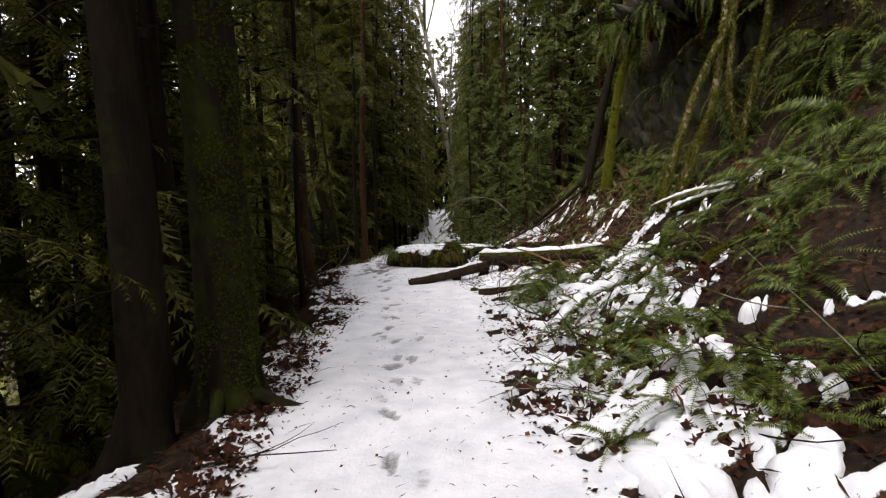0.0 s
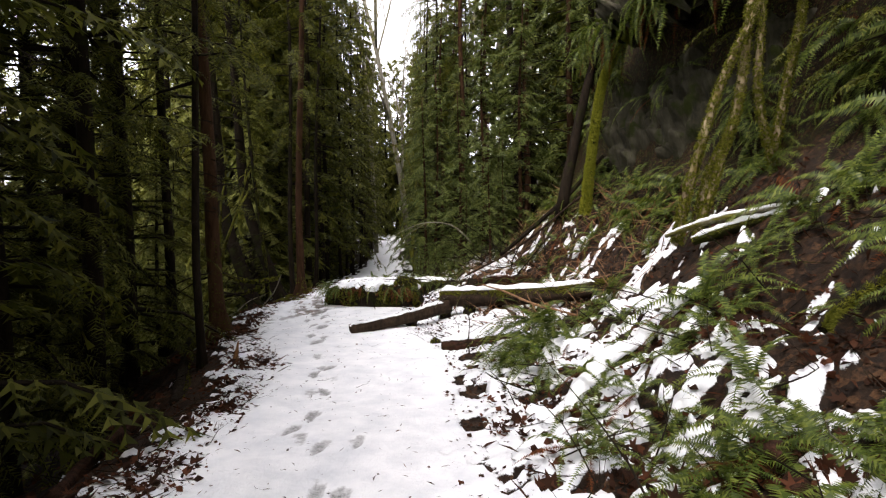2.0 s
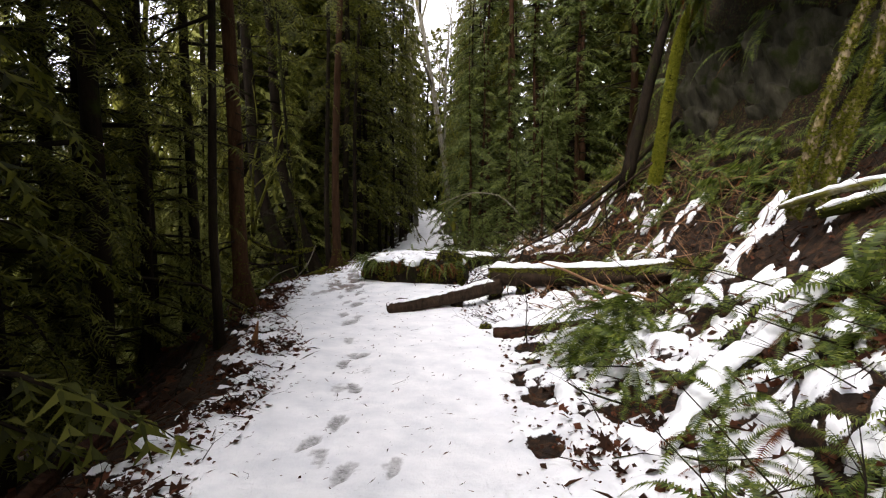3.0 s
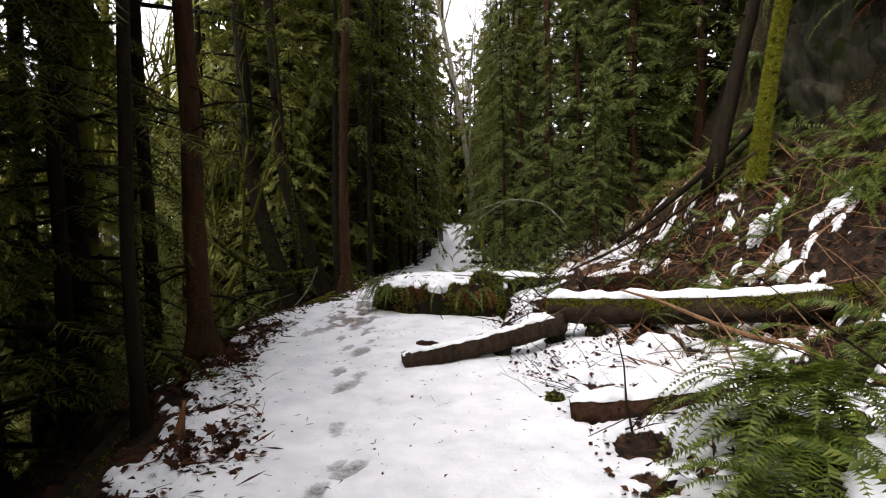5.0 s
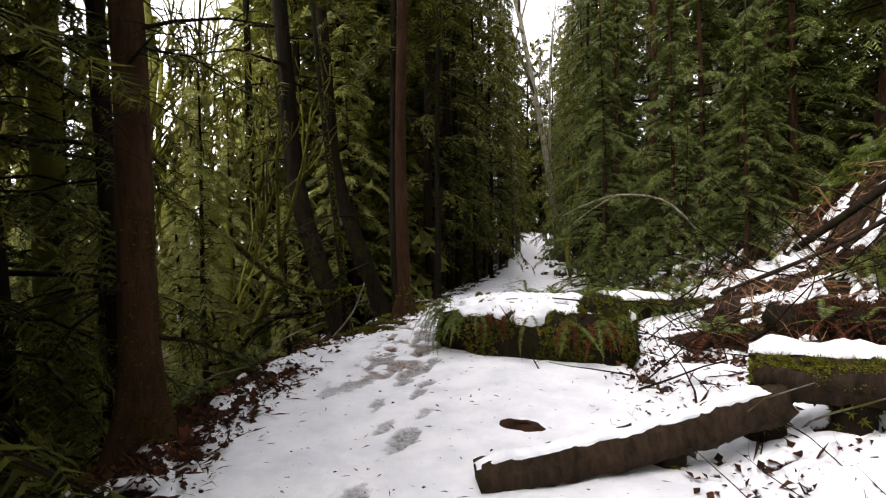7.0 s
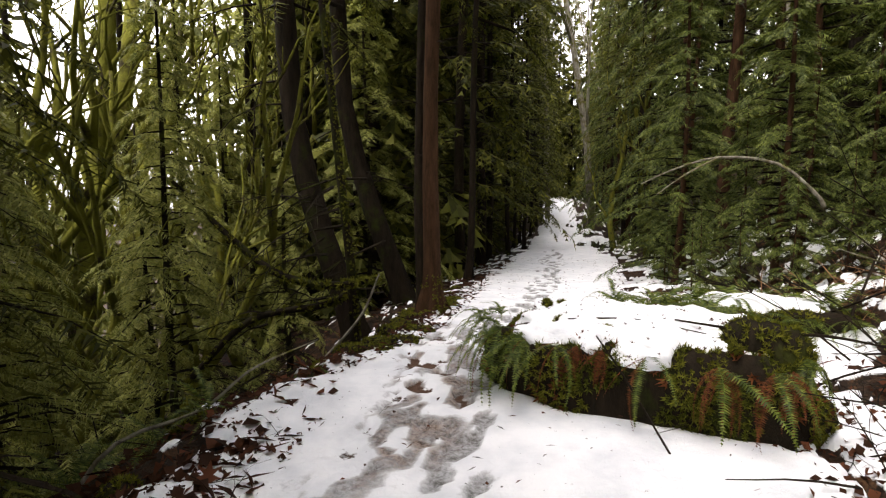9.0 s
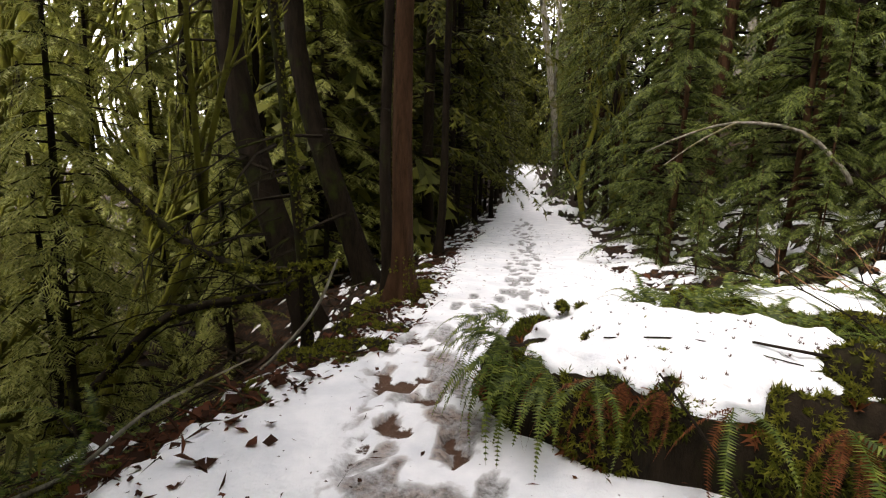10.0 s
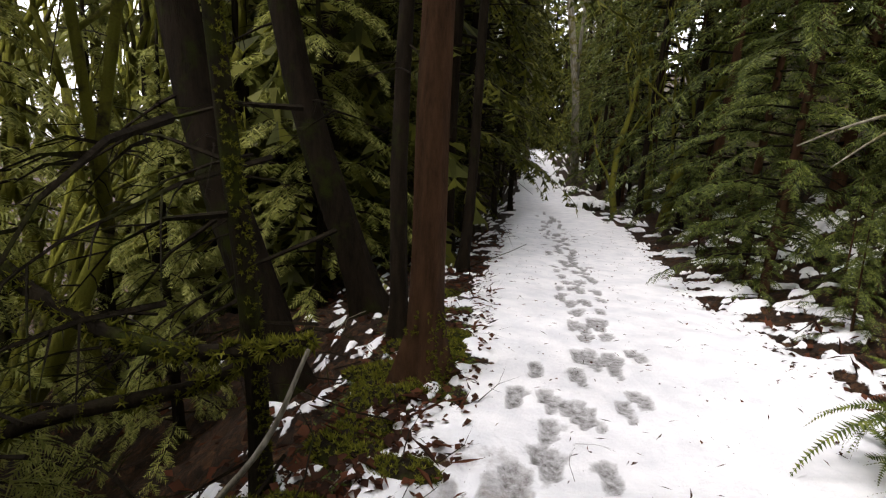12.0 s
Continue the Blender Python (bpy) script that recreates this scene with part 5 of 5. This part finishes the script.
def snow_pillows(count, seed):
    r = random.Random(seed)
    places = [(1.2, 2.7, 0.2, 0.1), (1.75, 2.5, 0.2, 0.07), (1.55, 6.15, 0.16, 0.08)]
    for _ in range(count):
        y = 2.4 + 11.4 * r.random() ** 0.85
        d = 0.15 + abs(r.gauss(0, 1.25))
        if d > 2.2 or (d > 1.6 and y < 5.5 and r.random() < 0.6):
            continue
        places.append((float(np.interp(y, RIGHT_Y, RIGHT_X)) + d, y, r.uniform(0.08, 0.24) * (0.65 if y < 5.5 else 1.0), r.uniform(0.035, 0.08)))
    rings, around = np.linspace(0.02, 1.0, 9), 26
    ang = np.linspace(0, 2 * math.pi, around, endpoint=False)
    for k, (cx, cy, size, thick) in enumerate(places):
        turn, long = r.uniform(0, 3.1), r.uniform(0.9, 1.7)
        edge = 1 + 0.22 * np.sin(2 * ang + k) + 0.16 * np.sin(3 * ang + 2.1 * k) + 0.10 * np.sin(5 * ang + 0.7 * k) + 0.07 * np.sin(9 * ang + k)
        u, v = (rings[:, None] * (edge * np.cos(ang))[None]) * size * long, (rings[:, None] * (edge * np.sin(ang))[None]) * size
        x, y = cx + u * math.cos(turn) - v * math.sin(turn), cy + u * math.sin(turn) + v * math.cos(turn)
        z = land(x, y)[0]
        if z.max() - z.min() > 0.28:
            continue
        dome = np.sqrt(np.clip(1 - rings ** 2.6, 0, 1))[:, None]
        z = z + 0.045 + thick * dome * (0.75 + 0.5 * fbm(x * 7, y * 7, 2, 4.0)) - 0.07 * (rings ** 6)[:, None]
        n = len(rings)
        i = np.arange(n * around).reshape(n, around)
        a, b, c, d = i[:-1], np.roll(i[:-1], -1, 1), np.roll(i[1:], -1, 1), i[1:]
        f = np.vstack([np.c_[a.ravel(), d.ravel(), c.ravel()], np.c_[a.ravel(), c.ravel(), b.ravel()]])
        o = np.array([cx, cy, float(z[0, 0])])
        ob = new("snow_patch", mesh_from("snow_patch", np.c_[x.ravel(), y.ravel(), z.ravel()] - o, f, SNOW))
        ob.matrix_basis = Matrix.Translation(o)
        tagged(ob, "soft lumpy pillow of white snow lying on the bank", "snow", "snow pillows on the bank")


snow_pillows(120, 19)

# ---- sticks, brush and litter ----


def stick_mesh(seed, forks):
    r = random.Random(seed)
    out = []

    def run(p, d, length, rad, depth):
        pts = [p]
        for _ in range(4):
            d = (d + Vector((r.gauss(0, 0.15), r.gauss(0, 0.15), r.gauss(0, 0.08)))).normalized()
            pts.append(pts[-1] + d * length / 4)
        out.append(tube(pts, np.linspace(rad, rad * 0.35, 5), 4))
        if depth < forks:
            for _ in range(r.randint(1, 3)):
                nd = (d + Vector((r.uniform(-0.9, 0.9), r.uniform(-0.9, 0.9), r.uniform(-0.1, 0.5)))).normalized()
                run(pts[r.randint(1, 3)], nd, length * r.uniform(0.3, 0.6), rad * 0.5, depth + 1)

    run(Vector((0, 0, 0)), Vector((1, 0, 0.05)), 1.0, 0.008, 0)
    return join(out)


STICKS = [[mesh_from("stick", *stick_mesh(80 + k, k % 3), m, shade=False) for k in range(6)] for m in (BARK_DARK, BARK_MOSSY, BARK_PALE)]


def stick(x, y, s, seed, up=(0, 20), bark=0, group="dead sticks on the bank", dz=0.05):
    r = random.Random(seed)
    ob = new("stick", r.choice(STICKS[bark]))
    ob.matrix_basis = pose(x, y, floor_at(x, y) + dz, 0, -r.uniform(*up), r.uniform(0, 360)) @ Matrix.Scale(s, 4)
    return tagged(ob, ("thin dark dead stick lying in the snow", "mossy dead stick lying on the bank", "pale bare stick lying on the bank")[bark], "stick", group)


for k in range(110):
    y = rng.uniform(2.6, 16.5)
    x = float(np.interp(y, RIGHT_Y, RIGHT_X)) + rng.uniform(0.0, 3.4)
    stick(x, y, rng.uniform(0.35, 1.2), k, (0, 35), rng.choice((0, 0, 0, 1, 2)))
for k in range(60):
    stick(rng.uniform(1.0, 3.4), rng.uniform(13.2, 17.0), rng.uniform(0.7, 1.8), 200 + k, (5, 45), rng.choice((0, 0, 1)), "brush pile beside the trail", 0.1)
for k in range(45):
    y = rng.uniform(3, 20)
    stick(float(np.interp(y, LEFT_Y, LEFT_X)) - rng.uniform(-0.1, 1.6), y, rng.uniform(0.3, 1.0), 300 + k, (0, 30), rng.choice((0, 1)), "dead sticks at the downhill edge")
for k in range(26):
    y = rng.uniform(2.5, 18)
    a, b = float(np.interp(y, LEFT_Y, LEFT_X)), float(np.interp(y, RIGHT_Y, RIGHT_X))
    stick(rng.uniform(a + 0.2, b - 0.1), y, rng.uniform(0.08, 0.22), 400 + k, (0, 5), 0, "twigs on the trail", 0.085)

LEAF_SHAPE = (np.array([(0, 0, 0), (0.5, 0.42, 0.12), (1, 0, 0.02), (0.5, -0.42, 0.15), (0.45, 0, -0.02)]), [(0, 4, 1), (1, 4, 2), (2, 4, 3), (3, 4, 0)])
MAPLE = (np.array([(0, 0, 0), (0.25, 0.5, 0.1), (0.45, 0.2, 0), (0.8, 0.55, 0.12), (0.7, 0.15, 0), (1.1, 0, 0.08), (0.7, -0.15, 0), (0.8, -0.55, 0.14), (0.45, -0.2, 0), (0.25, -0.5, 0.08)]), [(0, 1, 2), (0, 2, 8), (0, 8, 9), (2, 3, 4), (2, 4, 6), (2, 6, 8), (4, 5, 6), (6, 7, 8)])


def litter(name, count, place, size, template, label, seed, material=None, dz=0.05, tilt=35):
    r = random.Random(seed)
    xs, ys = zip(*[place(r) for _ in range(count)])
    x, y = np.array(xs), np.array(ys)
    z, dl, dr = land(x, y)
    z = z + 0.065 * snow_cover(x, y, dl, dr) + 0.012
    mats = []
    for a, b, c in zip(x, y, z):
        m = pose(a, b, c, r.uniform(-tilt, tilt), r.uniform(-tilt, tilt), r.uniform(0, 360)) @ Matrix.Scale(size * r.uniform(0.5, 1.4), 4)
        mats.append(m)
    return tagged(new(name, soup(name, template, mats, material or LEAF)), label, "leaves", kind="stuff")


def edge_left(r):
    y = r.uniform(1.5, 24)
    return float(np.interp(y, LEFT_Y, LEFT_X)) + (0.6 if y < 13 else 0.25) - abs(r.gauss(0, 0.6)), y


def edge_right(r):
    y = r.uniform(1.5, 24)
    return float(np.interp(y, RIGHT_Y, RIGHT_X)) - 0.25 + abs(r.gauss(0, 0.5)), y


def bank(r):
    y = r.uniform(2, 18)
    return float(np.interp(y, RIGHT_Y, RIGHT_X)) + r.uniform(0.1, 4.0), y


def trail(r):
    y = r.uniform(1.8, 26)
    return r.uniform(float(np.interp(y, LEFT_Y, LEFT_X)), float(np.interp(y, RIGHT_Y, RIGHT_X))), y


def slope(r):
    return -2.4 - abs(r.gauss(0, 2.2)), r.uniform(2, 24)


litter("leaf_litter", 3800, edge_left, 0.042, LEAF_SHAPE, "brown dead leaves and bits along the downhill edge", 1)
litter("leaf_litter", 1300, edge_right, 0.04, LEAF_SHAPE, "brown dead leaves and bits along the bank's foot", 2)
litter("leaf_litter", 2600, bank, 0.07, LEAF_SHAPE, "brown dead leaves on the bank", 3)
litter("maple_leaves", 420, bank, 0.09, MAPLE, "large withered orange-brown maple leaves on the bank", 4, tilt=60)
PILES = [(rng.uniform(0.15, 2.4), rng.uniform(2.6, 8.0)) for _ in range(38)]


def piles(r):
    d, y = r.choice(PILES)
    y += r.gauss(0, 0.13)
    return float(np.interp(y, RIGHT_Y, RIGHT_X)) + d + r.gauss(0, 0.13), y


litter("maple_leaves", 1000, piles, 0.085, MAPLE, "heaps of withered red-brown maple leaves on the bank", 14, tilt=60)
litter("leaf_litter", 2600, piles, 0.06, LEAF_SHAPE, "heaps of dark dead leaves on the bank", 15, tilt=60)
for k, (d, y) in enumerate(PILES):
    x = float(np.interp(y, RIGHT_Y, RIGHT_X)) + d
    if k % 2:
        boulder("wood_clod", x, y, floor_at(x, y), rng.uniform(0.08, 0.2), rng.uniform(0.06, 0.12), rng.uniform(0.05, 0.1), "dark clod of rotten wood and soil in the snow", BARK_ROT, 300 + k, amp=0.4, turn=rng.uniform(0, 180), category="wood")
    else:
        fern(x, y, floor_at(x, y) + 0.04, rng.uniform(0.4, 0.7), rng.randint(7, 10), 1500 + k, lean=-20, dead=rng.randint(0, 2), label="sword fern pressed down by snow on the bank")
    stick(x + rng.uniform(-0.2, 0.2), y, rng.uniform(0.4, 0.9), 1600 + k, (0, 30), rng.choice((0, 0, 1)))
EDGE_PILES = [(abs(rng.gauss(0, 0.35)) - 0.42, rng.uniform(2.6, 12.8)) for _ in range(62)]


def edge_piles(r):
    d, y = r.choice(EDGE_PILES)
    y += r.gauss(0, 0.1)
    return float(np.interp(y, LEFT_Y, LEFT_X)) - d + r.gauss(0, 0.08), y


litter("maple_leaves", 620, edge_piles, 0.08, MAPLE, "heaps of withered red-brown leaves at the downhill edge", 16, tilt=50)
litter("leaf_litter", 2300, edge_piles, 0.055, LEAF_SHAPE, "heaps of dark dead leaves at the downhill edge", 17, tilt=50)
litter("trail_bits", 600, trail, 0.024, LEAF_SHAPE, "tiny dark needles and bark bits on the snow", 5)
litter("leaf_litter", 3000, slope, 0.09, LEAF_SHAPE, "dark dead leaves down the slope", 6)

NEEDLE = (np.array([(0, 0, 0), (0.5, 0.05, 0.06), (1, 0.12, 0), (0.5, -0.05, 0.05)]), [(0, 1, 2), (0, 2, 3)])
litter("needle_bits", 1100, trail, 0.055, NEEDLE, "thin dark needles and twig bits on the snow", 7, tilt=15)
litter("leaf_litter", 2600, bank, 0.06, LEAF_SHAPE, "dark bits of bark and leaves on the bank", 8)
litter("needle_bits", 1800, bank, 0.16, NEEDLE, "thin dead twigs and stalks on the bank", 9, tilt=40)
litter("needle_bits", 1500, edge_left, 0.14, NEEDLE, "thin dead twigs along the downhill edge", 10, tilt=25)

STALK = (np.array([(0, -0.012, 0), (0, 0.012, 0), (0.5, 0.03, 0.08), (0.5, 0.05, 0.07), (1, -0.04, 0.02), (0.5, 0.03, 0.08), (0.85, 0.22, 0.2), (0.52, 0.05, 0.09)]), [(0, 1, 2), (1, 3, 2), (2, 3, 4), (5, 6, 7)])


def upper_bank(r):
    y = r.uniform(9.5, 17.0)
    return float(np.interp(y, RIGHT_Y, RIGHT_X)) + r.uniform(0.9, 4.2), y


litter("dead_stalks", 2400, upper_bank, 0.45, STALK, "dry brown stalks and twigs matted over the bank", 61, BARK_BRANCH, tilt=50)
litter("dead_stalks", 900, bank, 0.3, STALK, "dry dark stalks poking through the bank's snow", 62, BARK_DARK, tilt=60)
litter("dead_stalks", 700, edge_left, 0.24, STALK, "dry dark stalks along the downhill edge", 63, BARK_DARK, tilt=30)

# fan of bare mossy boughs over the downhill edge
MOSSY_LIMBS = [dead_limbs(0, 0.01, 1, 1.4, 500 + k, BARK_MOSSY, twigs=9, az=0.0) for k in range(5)]
r = random.Random(33)
for k in range(30):
    x, y, z = r.uniform(-3.9, -2.9), r.uniform(14.6, 17.2), r.uniform(-0.9, 1.1)
    at_pose = pose(x, y, max(z, floor_at(x, y) + 0.1), r.uniform(-20, 20), r.uniform(-20, 30), r.uniform(140, 260)) @ Matrix.Scale(r.uniform(0.6, 1.3), 4)
    ob = thing("mossy_branch", at_pose, "bare dead bough furred with dark moss", "branch", "mossy boughs below the trail")
    part("bough", MOSSY_LIMBS[k % 5], ob, kind="stuff")


def brush(r):
    return r.gauss(1.15, 0.45), r.gauss(13.1, 0.5)


def lowbrush(r):
    return r.gauss(1.0, 0.25), r.gauss(10.9, 0.25)


def soil(r):
    y = r.uniform(12.8, 17.5)
    return float(np.interp(y, LEFT_Y, LEFT_X)) - abs(r.gauss(0.0, 0.45)), y


litter("leaf_litter", 1500, brush, 0.05, LEAF_SHAPE, "reddish-brown dead leaves in the brush pile", 21, tilt=60)
litter("leaf_litter", 160, lowbrush, 0.045, LEAF_SHAPE, "reddish-brown dead leaves under the log", 22, tilt=60)
litter("leaf_litter", 3000, soil, 0.05, LEAF_SHAPE, "reddish-brown leaf mould at the trail edge", 23)
for k in range(40):
    stick(r.gauss(1.15, 0.5), r.gauss(13.1, 0.55), r.uniform(0.4, 1.1), 600 + k, (0, 40), 0, "brush pile beside the stump", 0.08)
for k in range(14):
    stick(r.gauss(0.9, 0.35), r.gauss(10.6, 0.35), r.uniform(0.3, 0.7), 660 + k, (0, 30), 0, "twigs under the log", 0.06)
for k in range(14):
    x, y = r.uniform(-4.6, -3.0), r.uniform(12.6, 15.6)
    fern(x, y, floor_at(x, y) + 0.02, r.uniform(0.4, 0.7), r.randint(6, 9), 1200 + k, lean=20, label="dark green fern below the trail edge", group="ferns below the trail")

# moss and leaf bits on the stump's snow
r = random.Random(71)
for k in range(12):
    p = STUMP @ Vector((r.uniform(-0.75, 0.8), r.uniform(-0.4, 0.4), 0.53))
    boulder("moss_clump", p.x, p.y, p.z, r.uniform(0.02, 0.05), r.uniform(0.02, 0.045), r.uniform(0.02, 0.035), "small tuft of moss poking through the snow", MOSS, 80 + k, category="moss", around=14)
for k in range(26):
    y = r.uniform(10.5, 18.5)
    x = float(np.interp(y, LEFT_Y, LEFT_X)) + r.uniform(-0.5, 0.15)
    boulder("moss_clump", x, y, floor_at(x, y) + 0.02, r.uniform(0.05, 0.14), r.uniform(0.05, 0.11), r.uniform(0.03, 0.07), "low cushion of green moss at the trail edge", MOSS, 110 + k, category="moss", around=16)

for k in range(22):
    y = r.uniform(14.6, 17.2)
    x = float(np.interp(y, LEFT_Y, LEFT_X)) - r.uniform(-0.1, 0.7)
    boulder("moss_clump", x, y, floor_at(x, y) + 0.02, r.uniform(0.08, 0.2), r.uniform(0.06, 0.14), r.uniform(0.03, 0.08), "low cushion of green moss at the trail edge", MOSS, 150 + k, category="moss", around=16)
for k in range(30):
    y = r.uniform(13.5, 18.5)
    stick(float(np.interp(y, LEFT_Y, LEFT_X)) - r.uniform(0.1, 1.3), y, r.uniform(0.3, 0.9), 1900 + k, (0, 25), r.choice((0, 0, 1, 2)), "dead sticks at the downhill edge")

# moss on the feet of the trunks beside the trail
for tree, count, top, seed, size, fur in ((thick_tree, 16000, 3.4, 1, 0.014, MOSS_DARK), (slim_tree, 1400, 0.8, 2, 0.012, MOSS_DARK), (red_tree, 1500, 0.45, 3, 0.014, MOSS), (mossy_stem, 2200, 4, 6, 0.014, MOSS)):
    tm = next(c for c in tree.children if c.name.startswith("trunk")).data
    tv = np.array([tuple(v.co) for v in tm.vertices])
    tf = [tuple(q.vertices)[::-1] for q in tm.polygons if tv[q.vertices[0]][2] < top]
    part("moss", moss_on_mesh(tv, tf, count, seed, size, lambda p, n: noise.noise(Vector(p) * 3.1) * 0.7 + 0.8 * n[0] - 0.2 * n[1] - 0.12 * p[2] > 0.1, fur), tree, label="dark green moss tufts", kind="stuff")
